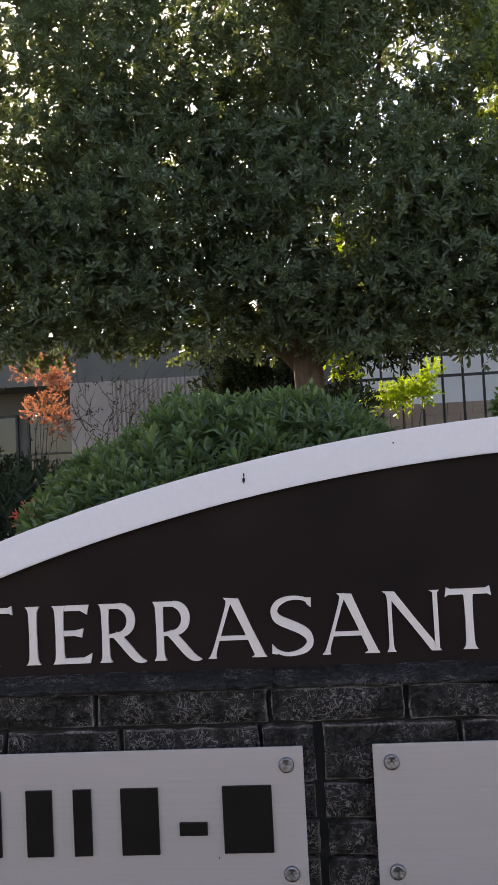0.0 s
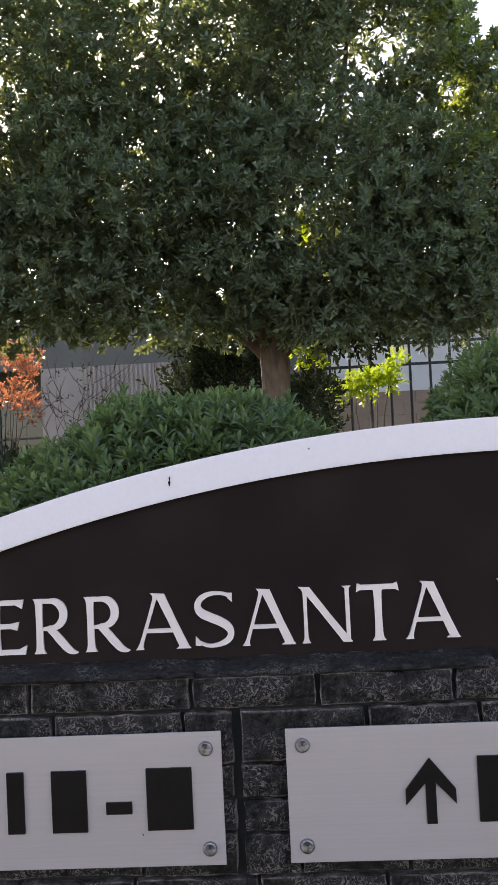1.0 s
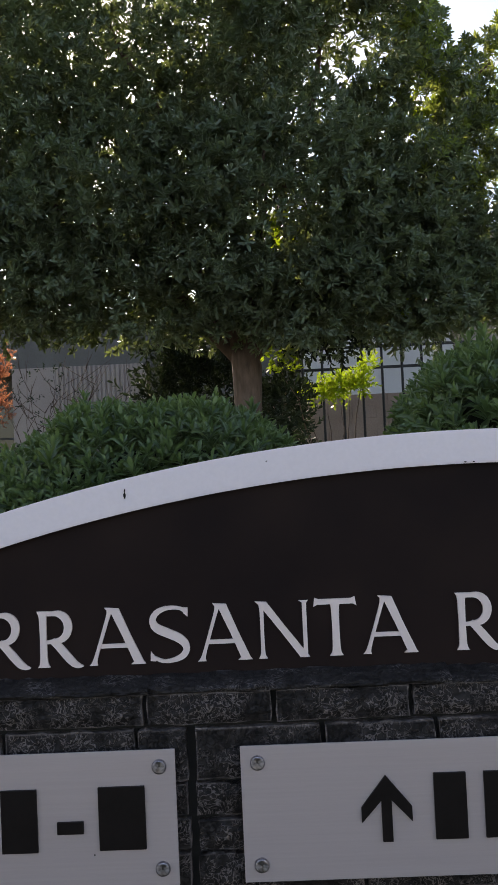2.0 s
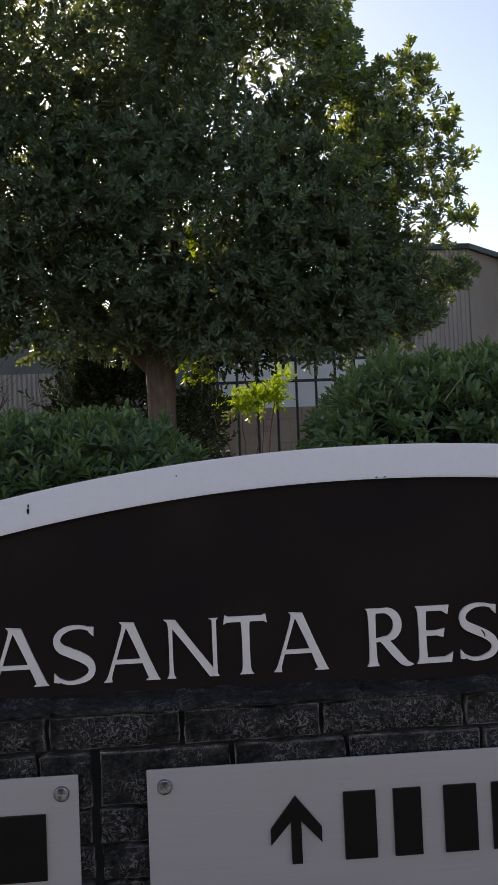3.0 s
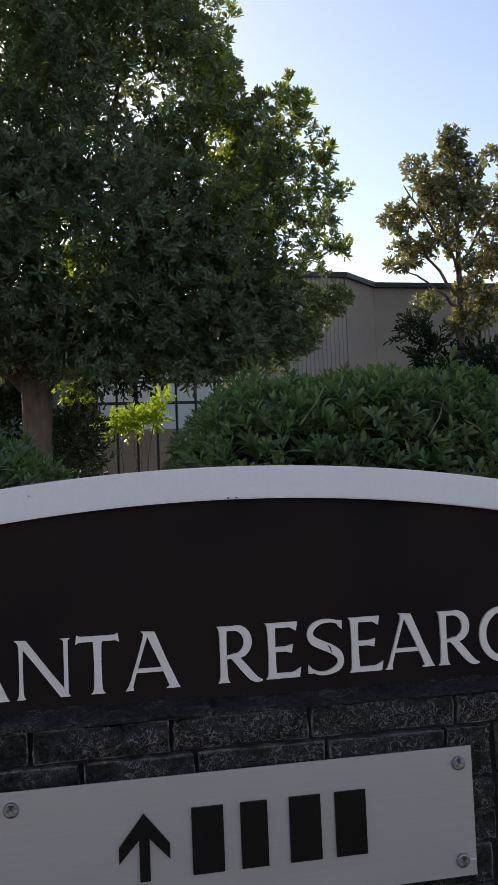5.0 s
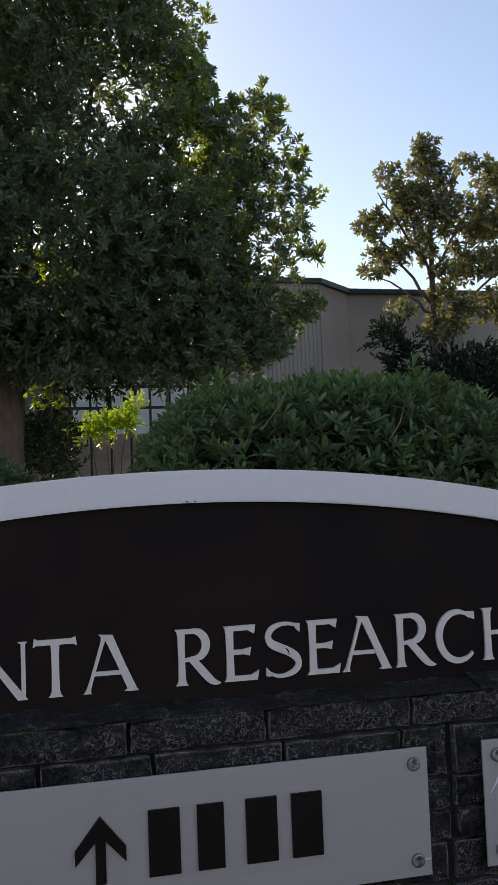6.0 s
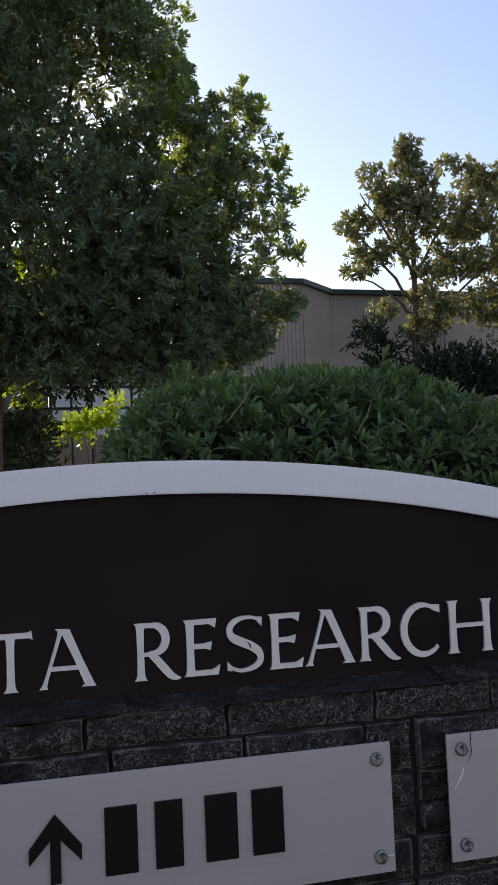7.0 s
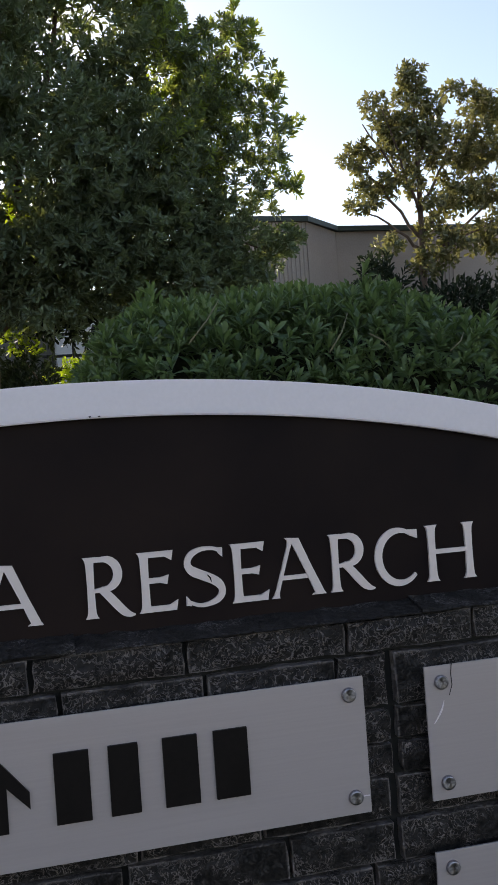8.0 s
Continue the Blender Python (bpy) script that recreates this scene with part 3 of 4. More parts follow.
def build_hedge(seed, centre, left, right, deep, base, top, power, shoots, label, fall=0.0):
    rng = np.random.default_rng(seed)
    hedge = tagged(new("hedge"), label, "hedge", "hedges behind the sign")
    # solid core whose near-black colour stands for shade between the leaves
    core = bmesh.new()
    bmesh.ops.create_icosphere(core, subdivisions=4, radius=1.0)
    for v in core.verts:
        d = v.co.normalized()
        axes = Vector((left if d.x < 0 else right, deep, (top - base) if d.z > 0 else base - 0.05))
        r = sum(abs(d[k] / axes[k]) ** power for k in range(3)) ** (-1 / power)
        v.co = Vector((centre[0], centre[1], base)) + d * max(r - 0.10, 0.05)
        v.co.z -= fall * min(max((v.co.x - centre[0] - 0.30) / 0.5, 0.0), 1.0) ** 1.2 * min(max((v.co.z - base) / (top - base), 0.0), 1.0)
    part("shade_core", core, CORE, hedge, "solid core, near-black for the shade inside the hedge")
    at, normal = dome(rng, shoots, centre, left, right, deep, base, top, power, 0.05, fall)
    keep = at[:, 2] > 1.0
    at, normal = at[keep], normal[keep]
    depth = rng.uniform(0, 1, (len(at), 1)) ** 1.6 * 0.10 - 0.012
    at = at - normal * depth
    axis = normal * 0.75 + np.array([0, 0, 0.65]) + rng.normal(0, 0.35, at.shape)
    foot, way, face, size = rosettes(rng, at, axis, 10, 0.049, (0.3, 1.2))
    pick = rng.choice(len(at), len(at) // 14, replace=False)
    tall = at[pick] + np.array([0, 0, 1.0]) * rng.uniform(0.01, 0.045, (len(pick), 1)) * np.clip(normal[pick, 2:3], 0, 1)
    more = rosettes(rng, tall, np.array([0, 0, 1.0]) + rng.normal(0, 0.2, tall.shape), 9, 0.054, (0.2, 0.9))
    foot, way, face, size = (np.concatenate(q) for q in zip((foot, way, face, size), more))
    leaf_part("foliage", foot, way, face, size, size * 0.29, BROAD, LEAF_HEDGE, hedge)
    low, nl = dome(rng, shoots // 3, centre, left, right, deep, base, top, power, 0.05, fall)
    low[:, 2] = base + 0.4 - (low[:, 2] - base) * 0.9
    low = low[low[:, 2] > 0.08]
    foot, way, face, size = rosettes(rng, low, unit(rng.normal(size=low.shape)) * 0.6 + np.array([0, -0.2, 0.7]), 7, 0.08)
    leaf_part("lower_foliage", foot, way, face, size, size * 0.31, NARROW, LEAF_HEDGE, hedge)
    return hedge


hedge_a = build_hedge(3, (0.03, 2.68), 0.88, 0.50, 0.62, 0.55, 1.67, 2.6, 9200, "clipped green broad-leaved hedge mound behind the sign")
hedge_b = build_hedge(5, (1.20, 2.72), 0.565, 1.10, 0.64, 0.60, 1.80, 4.4, 12500, "larger clipped green broad-leaved hedge with a flat top", 0.11)


def build_long_shoots():
    """Bare pale shoots lying over the hedge's face."""
    for a, b in (((0.93, 2.13, 1.66), (1.02, 2.19, 1.77)), ((1.26, 2.10, 1.62), (1.33, 2.15, 1.72)), ((1.36, 2.09, 1.66), (1.41, 2.09, 1.62)), ((1.57, 2.10, 1.61), (1.63, 2.14, 1.66))):
        bm = bmesh.new()
        a, b = Vector(a), Vector(b)
        tube(bm, [a, a.lerp(b, 0.5) + Vector((0.004, -0.012, 0)), b], [0.0022, 0.0018, 0.001], 5)
        part("shoot", bm, TWIG, hedge_b, "thin pale woody shoot", True)


build_long_shoots()


# ---- trees ----
def limb_points(rng, a, b, sway, steps=7):
    a, b = Vector(a), Vector(b)
    pts = []
    for k in range(steps + 1):
        t = k / steps
        p = a.lerp(b, t) + Vector((0, 0, math.sin(math.pi * t) * sway * 0.6))
        if 0 < k < steps:
            p += Vector(rng.normal(0, sway * 0.25, 3))
        pts.append(p)
    return pts


def twig_leaves(rng, start, way, per, length, leaf, spread=0.9, droop=0.0):
    """Leaves set along short twigs."""
    n = len(start)
    way = unit(way)
    ref = unit(rng.normal(size=(n, 3)))
    u = unit(np.cross(way, ref))
    v = np.cross(way, u)
    step = np.linspace(0.1, 1, per)[None, :] + rng.normal(0, 0.03, (n, per))
    turn = np.arange(per)[None, :] * 2.4 + rng.uniform(0, 6.3, (n, 1))
    radial = u[:, None, :] * np.cos(turn)[..., None] + v[:, None, :] * np.sin(turn)[..., None]
    lw = way[:, None, :] + radial * spread * (1.15 - 0.6 * step)[..., None] + rng.normal(0, 0.18, (n, per, 3))
    lw[..., 2] -= droop
    lf = np.broadcast_to(way[:, None, :], lw.shape) * 0.6 - radial + rng.normal(0, 0.3, lw.shape)
    foot = start[:, None, :] + way[:, None, :] * (step * length)[..., None]
    size = leaf * rng.uniform(0.65, 1.2, (n, per))
    return foot.reshape(-1, 3), lw.reshape(-1, 3), lf.reshape(-1, 3), size.ravel()


def in_blobs(rng, blobs, counts, shell=0.45, gaps=None):
    """Points and outward ways in a crown made of overlapping rounded masses."""
    at, out = [], []
    for (cx, cy, cz, rx, ry, rz), n in zip(blobs, counts):
        d = unit(rng.normal(size=(n, 3)))
        r = rng.uniform(shell ** 3, 1, (n, 1)) ** (1 / 3)
        w = np.array([noise.noise(Vector((float(q[0]) * 2.2 + cx, float(q[1]) * 2.2 + cy, float(q[2]) * 2.2 + cz))) for q in d])
        p = d * r * (1 + 0.30 * w)[:, None] * np.array([rx, ry, rz]) + np.array([cx, cy, cz])
        if gaps:
            k = np.array([noise.noise(Vector(q) * gaps[0]) for q in p.tolist()]) > gaps[1]
            p, d = p[k], d[k]
        at.append(p)
        out.append(d)
    return np.concatenate(at), np.concatenate(out)


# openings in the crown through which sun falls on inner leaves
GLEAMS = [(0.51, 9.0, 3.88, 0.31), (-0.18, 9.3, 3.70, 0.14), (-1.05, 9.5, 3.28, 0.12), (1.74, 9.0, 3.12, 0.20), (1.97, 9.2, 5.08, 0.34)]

# rounded masses that make up the big tree's crown: centre and half sizes
CROWN = [(-0.9, 9.4, 6.4, 2.2, 1.9, 2.5), (0.75, 9.4, 5.6, 1.35, 1.5, 1.5), (-3.4, 9.5, 5.4, 2.1, 1.8, 2.4), (0.4, 8.9, 4.2, 1.8, 1.2, 0.95), (-1.5, 8.9, 4.2, 1.7, 1.2, 1.05),
         (1.5, 9.1, 3.7, 0.95, 0.9, 0.62), (-2.6, 9.1, 3.7, 1.5, 1.0, 0.75), (-0.9, 9.0, 3.35, 1.3, 0.9, 0.42), (-4.6, 9.6, 3.9, 1.4, 1.2, 0.9), (1.1, 9.4, 6.5, 0.72, 0.9, 0.62), (1.75, 9.3, 4.75, 0.80, 0.9, 0.95),
         (0.75, 9.0, 3.28, 1.15, 0.8, 0.46), (1.85, 9.1, 3.12, 0.60, 0.6, 0.34)]

# the open side: leafy clumps at the ends of branches, x, z and radius
CLUMPS = [(1.98, 6.62, 0.30), (1.88, 6.22, 0.32), (2.05, 5.92, 0.24), (1.55, 6.75, 0.28), (2.02, 5.52, 0.34), (2.38, 5.50, 0.24), (2.62, 5.56, 0.24), (2.80, 5.66, 0.20), (2.42, 5.12, 0.34), (2.84, 5.26, 0.28),
          (2.70, 4.86, 0.32), (3.06, 4.98, 0.24), (3.16, 4.66, 0.17), (2.34, 4.70, 0.34), (2.86, 4.40, 0.26), (3.08, 4.38, 0.16), (2.34, 4.26, 0.34), (2.74, 4.04, 0.26), (3.10, 4.05, 0.20),
          (2.20, 3.82, 0.36), (2.50, 3.62, 0.28), (2.82, 3.54, 0.20), (3.06, 3.52, 0.16), (3.26, 3.56, 0.12), (2.70, 3.30, 0.22), (2.42, 3.22, 0.22), (2.05, 3.22, 0.26), (1.75, 3.08, 0.22), (2.88, 3.20, 0.13),
          (2.62, 3.72, 0.22), (2.95, 3.38, 0.14), (3.14, 3.44, 0.13), (3.36, 3.58, 0.10), (2.55, 3.42, 0.24), (2.30, 3.46, 0.26), (2.62, 3.10, 0.18), (2.56, 4.52, 0.24), (2.60, 5.22, 0.22), (-0.16, 2.98, 0.22), (0.42, 2.96, 0.24), (0.12, 3.08, 0.24), (0.10, 4.02, 0.30), (-0.05, 4.35, 0.30), (0.85, 2.92, 0.22), (-0.55, 2.95, 0.22), (2.25, 2.92, 0.24), (2.55, 2.94, 0.20), (1.98, 2.88, 0.20), (2.78, 3.02, 0.16), (2.66, 2.98, 0.22), (2.88, 3.10, 0.18), (2.48, 3.05, 0.24)]


def clump_seats(rng):
    """Seats of the clumps over the crown's skin, kept apart from one another: place, outward way, radius."""
    seats = []
    order = [(k, unit(rng.normal(size=(1, 3)))[0]) for k in range(len(CROWN)) for _ in range(900)]
    rng.shuffle(order)
    centres, halves = np.array([q[:3] for q in CROWN]), np.array([q[3:] for q in CROWN])
    kept = np.zeros((0, 3))
    for k, d in order:
        k = int(k)
        w = noise.noise(Vector((d[0] * 2.2 + centres[k][0], d[1] * 2.2, d[2] * 2.2 + centres[k][2])))
        p = centres[k] + d * halves[k] * (0.92 + 0.22 * w)
        if (np.linalg.norm((p - centres) / halves, axis=1) < 0.80).any():
            continue
        coarse = p[2] > 7.3 or p[0] < -3.3 or p[1] > 10.0
        apart = 0.62 if coarse else 0.40
        if len(kept) and np.linalg.norm(kept - p, axis=1).min() < apart:
            continue
        kept = np.vstack([kept, p])
        seats.append((p, d, rng.uniform(0.44, 0.58) if coarse else rng.uniform(0.27, 0.40), coarse))
    return seats


def clump(rng, c, out, r, shoots, flat=0.82):
    """Shoot tips over the upper and outer side of one clump: places and ways."""
    d = unit(rng.normal(size=(shoots * 3, 3)))
    bias = unit(np.array([out]) * 0.7 + np.array([[0, -0.35, 0.75]]))[0]
    d = d[d @ bias > -0.25][:shoots]
    reach = r * (0.62 + 0.42 * rng.uniform(0, 1, (len(d), 1)) ** 0.5)
    at = np.array([c]) + d * reach * np.array([1.0, 1.0, flat])
    return at, d * 0.7 + np.array([0, 0, 0.55]) + rng.normal(0, 0.22, d.shape)


def thinned(rng, at, *others):
    """Loosens the crown in the thin places that run through it, where the sky shows between the leaves."""
    broad = np.array([noise.noise(Vector((x * 1.15 + 4.0, y * 0.16, z * 1.35))) for x, y, z in at.tolist()])
    fine = np.array([noise.noise(Vector((x * 4.2, y * 0.5, z * 4.2 + 7.0))) for x, y, z in at.tolist()])
    share = np.clip(1.0 + 1.5 * (broad + 0.5 * fine + 0.12), np.where(at[:, 0] > 1.9, 0.75, np.where(at[:, 0] < 0.2, 0.74, 0.50)), 1.0)
    share = np.where(((at[:, 0] - 1.3) / 0.5) ** 2 + ((at[:, 2] - 5.65) / 0.36) ** 2 < 1, 0.24, share)
    keep = rng.uniform(0, 1, len(at)) < share
    return (at[keep],) + tuple(q[keep] for q in others)


def let_sun_in(at, *others):
    """Leaves out what stands between the sun, or the road, and the crown's openings."""
    toward, road = np.array(SUN_WAY), np.array([-0.02, -0.96, -0.27])
    keep = np.ones(len(at), bool)
    for gx, gy, gz, gr in GLEAMS:
        d = at - np.array([gx, gy, gz])
        along = d @ toward
        keep &= (np.linalg.norm(d - along[:, None] * toward, axis=1) > gr * 0.85) | (along < 0.10)
        along = d @ road
        keep &= (np.linalg.norm(d - along[:, None] * road, axis=1) > gr * 0.5) | (along < 0.1)
    return (at[keep],) + tuple(q[keep] for q in others)


def build_big_tree():
    rng = np.random.default_rng(11)
    tree = tagged(new("broadleaf_tree"), "large dense dark green evergreen tree with a short forked trunk", "tree")
    bm = bmesh.new()
    tube(bm, [(0.06, 9.5, 0.6), (0.06, 9.5, 0.95), (0.07, 9.5, 1.6), (0.085, 9.5, 2.2), (0.09, 9.5, 2.6), (0.02, 9.5, 3.0), (-0.08, 9.5, 3.6)], [0.32, 0.21, 0.165, 0.148, 0.16, 0.12, 0.10], 14)
    part("trunk", bm, BARK, tree, "reddish brown bark", True)
    for end, r in (((0.55, 9.35, 4.4), 0.10), ((-1.0, 9.6, 5.2), 0.10), ((0.1, 9.6, 6.8), 0.10), ((2.4, 9.3, 5.0), 0.07), ((-2.8, 9.5, 5.0), 0.08), ((1.3, 9.6, 6.6), 0.07), ((-1.6, 9.3, 7.2), 0.07), ((0.4, 8.3, 4.6), 0.06), ((2.9, 9.2, 4.6), 0.05), ((2.6, 9.1, 4.0), 0.05), ((3.0, 9.2, 3.5), 0.045), ((2.75, 9.2, 5.6), 0.05)):
        bm = bmesh.new()
        pts = limb_points(rng, (0.08, 9.5, 2.6 if end[2] > 4.3 else 3.2), end, 0.25)
        tube(bm, pts, [r * (1 - 0.8 * k / 7) for k in range(8)], 8)
        part("limb", bm, BARK, tree, "", True)
    seats = clump_seats(rng)
    near, far = [], []
    for p, d, r, coarse in seats:
        (far if coarse else near).append(clump(rng, p, d, r, 34 if coarse else 42))
    for x, z, r in CLUMPS:
        for dy in (-0.12, 0.38):
            c = np.array([x + rng.normal(0, 0.05), 9.2 + dy + rng.normal(0, 0.1), z + rng.normal(0, 0.03)])
            near.append(clump(rng, c, (0.5, -0.3, 0.3), r, int(300 * r * r) + 12))
    at, way = let_sun_in(*thinned(rng, *(np.concatenate(q) for q in zip(*near))))
    # a share of the open side's leaves takes the sunlit colour
    sunlit = (at[:, 0] > 1.8) & (at[:, 2] > 4.0) & (rng.uniform(0, 1, len(at)) < 0.20 + 0.16 * (at[:, 2] - 4.0))
    f = [rosettes(rng, at[sunlit], way[sunlit], 10, 0.092, (0.35, 1.3))]
    foot, lw, lf, size = rosettes(rng, at[~sunlit], way[~sunlit], 10, 0.092, (0.35, 1.3))
    leaf_part("crown", foot, lw, lf, size, size * 0.36, ROUND, LEAF_TREE, tree)
    at, way = let_sun_in(*thinned(rng, *(np.concatenate(q) for q in zip(*far))))
    foot, lw, lf, size = rosettes(rng, at, way, 8, 0.13, (0.35, 1.4))
    leaf_part("rear_crown", foot, lw, lf, size, size * 0.40, ROUND, LEAF_TREE, tree)
    # twigs inside the crown
    inner = [(x, y, z, 0.86 * rx, 0.86 * ry, 0.86 * rz) for x, y, z, rx, ry, rz in CROWN]
    at, out = in_blobs(rng, inner, [2900, 900, 1900, 1000, 1250, 520, 800, 520, 400, 220, 460, 560, 320], 0.2, (2.6, -0.3))
    at, out = let_sun_in(*thinned(rng, at, out))
    foot, lw, lf, size = twig_leaves(rng, at, out * 0.6 + np.array([0, -0.1, 0.3]) + rng.normal(0, 0.5, at.shape), 12, 0.26, 0.095)
    leaf_part("inner_foliage", foot, lw, lf, size, size * 0.42, ROUND, LEAF_TREE, tree)
    # leafy shoots that stand out from the outline
    shoots = [((2.80, 9.2, 5.70), (0.25, 0, 1), 0.36), ((2.95, 9.2, 5.62), (0.5, 0, 0.8), 0.22), ((2.50, 9.2, 5.62), (0.1, 0, 1), 0.22), ((3.14, 9.2, 5.06), (0.55, 0, 0.8), 0.30), ((3.24, 9.2, 4.70), (0.75, 0, 0.65), 0.34), ((3.12, 9.2, 4.08), (0.9, 0, 0.4), 0.34),
              ((2.16, 9.3, 6.5), (0.35, 0, 1), 0.40), ((2.05, 9.3, 6.1), (0.7, 0, 0.6), 0.25), ((1.5, 9.3, 6.95), (0, 0, 1), 0.3), ((1.75, 9.3, 6.85), (0.2, 0, 1), 0.3), ((2.28, 9.1, 5.30), (0.2, 0, 0.8), 0.3), ((1.75, 8.8, 5.05), (-0.2, 0, 0.8), 0.3), ((2.1, 8.9, 4.9), (0.2, 0, 0.8), 0.25)]
    for p, d, ln in shoots:
        m = 15
        d = unit(np.array([d], float))
        step = rng.uniform(0, 1, (m, 1))
        st = np.array([p]) + d * step * ln + rng.normal(0, 0.06, (m, 3)) * (1.25 - step)
        f.append(rosettes(rng, st, d * 0.8 + np.array([0, 0, 0.3]) + rng.normal(0, 0.3, (m, 3)), 9, 0.10, (0.2, 0.9)))
    foot, lw, lf, size = (np.concatenate([q[k] for q in f]) for k in range(4))
    leaf_part("sunlit_growth", foot, lw, lf, size, size * 0.36, ROUND, LEAF_SUNLIT, tree, "shoots and leaves at the crown's edge, yellow-green for the sun on them")
    # leaves in the openings, with the sunlight put into a brighter yellow-green
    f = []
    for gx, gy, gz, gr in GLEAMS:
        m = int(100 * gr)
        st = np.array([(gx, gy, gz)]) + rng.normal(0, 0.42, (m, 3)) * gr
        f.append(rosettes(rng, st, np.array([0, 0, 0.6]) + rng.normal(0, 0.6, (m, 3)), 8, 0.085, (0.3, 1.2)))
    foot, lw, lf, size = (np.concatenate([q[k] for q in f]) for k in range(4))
    leaf_part("sunlit_leaves", foot, lw, lf, size, size * 0.40, ROUND, LEAF_YELLOW, tree, "leaves coloured bright yellow-green for the sun falling into the crown")


build_big_tree()


def build_magnolia():
    rng = np.random.default_rng(21)
    tree = tagged(new("magnolia_tree"), "open evergreen tree with large glossy bronze-green leaves before the building", "tree")
    bm = bmesh.new()
    tube(bm, [(7.95, 16.0, 0.9), (7.95, 16.0, 2.5), (7.93, 16.0, 4.2), (7.97, 16.0, 5.6), (8.0, 16.0, 7.2), (7.98, 16, 8.3)], [0.14, 0.10, 0.075, 0.055, 0.035, 0.012], 10)
    part("trunk", bm, BARK, tree, "grey bark", True)
    limbs = [((7.95, 16.0, 5.0), (6.75, 15.9, 5.7)), ((7.95, 16.0, 5.2), (6.6, 16.0, 6.8)), ((7.97, 16.0, 5.6), (7.25, 15.8, 7.6)), ((7.97, 16.0, 5.3), (9.2, 16.0, 6.6)), ((7.98, 16.0, 5.8), (9.6, 16.1, 8.0)),
             ((7.95, 16.0, 4.8), (9.8, 16.0, 5.6)), ((7.98, 16.0, 6.6), (8.6, 15.9, 8.0)), ((7.95, 16.0, 4.6), (10.8, 16.1, 7.0))]
    for a, b in limbs:
        bm = bmesh.new()
        tube(bm, limb_points(rng, a, b, 0.12), [0.036 * (1 - 0.75 * k / 7) for k in range(8)], 7)
        part("limb", bm, BARK, tree, "", True)
    bm = bmesh.new()
    tube(bm, [(7.5, 15.9, 6.4), (7.2, 15.9, 6.92), (7.02, 15.9, 7.12), (6.88, 15.9, 7.36)], [0.026, 0.022, 0.018, 0.010], 6)
    tube(bm, [(7.05, 15.9, 7.09), (7.06, 15.9, 7.22), (7.12, 15.9, 7.34)], [0.014, 0.011, 0.006], 5)
    part("bare_twig", bm, BARK, tree, "leafless broken twig", True)
    blobs = [(7.98, 16, 8.24, 0.20, 0.25, 0.34), (8.0, 16, 7.6, 0.50, 0.5, 0.45), (7.9, 16, 6.95, 0.62, 0.6, 0.42), (6.80, 16, 6.75, 0.36, 0.4, 0.26), (7.2, 16, 7.72, 0.26, 0.35, 0.18), (7.45, 16, 7.3, 0.36, 0.4, 0.25),
             (7.1, 16, 6.15, 0.42, 0.4, 0.20), (6.8, 16, 5.85, 0.28, 0.3, 0.13), (7.7, 16, 6.25, 0.35, 0.4, 0.25), (8.6, 16, 6.85, 0.40, 0.5, 0.55), (9.35, 16.1, 7.1, 0.62, 0.6, 0.60), (8.85, 16, 8.05, 0.24, 0.3, 0.16),
             (9.3, 16, 7.9, 0.26, 0.3, 0.26), (9.85, 16.1, 7.8, 0.42, 0.4, 0.30), (8.85, 16, 6.05, 0.45, 0.5, 0.35), (9.7, 16, 6.1, 0.7, 0.7, 0.35), (9.6, 16, 5.3, 0.7, 0.6, 0.35), (8.2, 16, 5.3, 0.34, 0.4, 0.28), (8.05, 16, 4.7, 0.42, 0.4, 0.25), (7.2, 15.9, 5.05, 0.26, 0.3, 0.15),
             (10.6, 16.1, 6.8, 0.9, 0.8, 1.2), (10.4, 16.1, 5.0, 0.9, 0.8, 0.6), (8.3, 15.9, 5.78, 0.36, 0.4, 0.24), (8.65, 15.9, 5.05, 0.36, 0.4, 0.3)]
    counts = [70, 150, 150, 66, 30, 56, 60, 26, 50, 95, 210, 22, 44, 80, 90, 150, 130, 46, 62, 24, 330, 190, 42, 50]
    at, out = in_blobs(rng, blobs, counts, 0.2)
    axis = out * 0.7 + np.array([0, 0, 0.6]) + rng.normal(0, 0.5, at.shape)
    foot, way, face, size = rosettes(rng, at, axis, 8, 0.152, (0.4, 1.5))
    leaf_part("crown", foot, way, face, size, size * 0.46, ROUND, LEAF_MAGNOLIA, tree)


build_magnolia()


def build_shrub(name, seed, blobs, counts, leaf, wide, material, label, foot_at, per=9):
    rng = np.random.default_rng(seed)
    shrub = tagged(new(name), label, "shrub")
    for k in range(6):
        cx, cy, cz = blobs[k % len(blobs)][:3]
        bm = bmesh.new()
        a = (foot_at[0] + rng.normal(0, 0.12), foot_at[1] + rng.normal(0, 0.1), ground_height(foot_at[1]) - 0.05)
        tube(bm, limb_points(rng, a, (cx + rng.normal(0, 0.1), cy, cz + rng.normal(0, 0.1)), 0.08), [(0.014 if leaf > 0.03 else 0.002) * (1 - 0.8 * j / 7) for j in range(8)], 6)
        part("stem", bm, BARK, shrub, "", True)
    at, out = in_blobs(rng, blobs, counts, 0.2)
    foot, lw, lf, size = twig_leaves(rng, at, out * 0.6 + np.array([0, 0, 0.5]) + rng.normal(0, 0.5, at.shape), per, leaf * 2.4, leaf)
    leaf_part("foliage", foot, lw, lf, size, size * wide, ROUND, material, shrub)


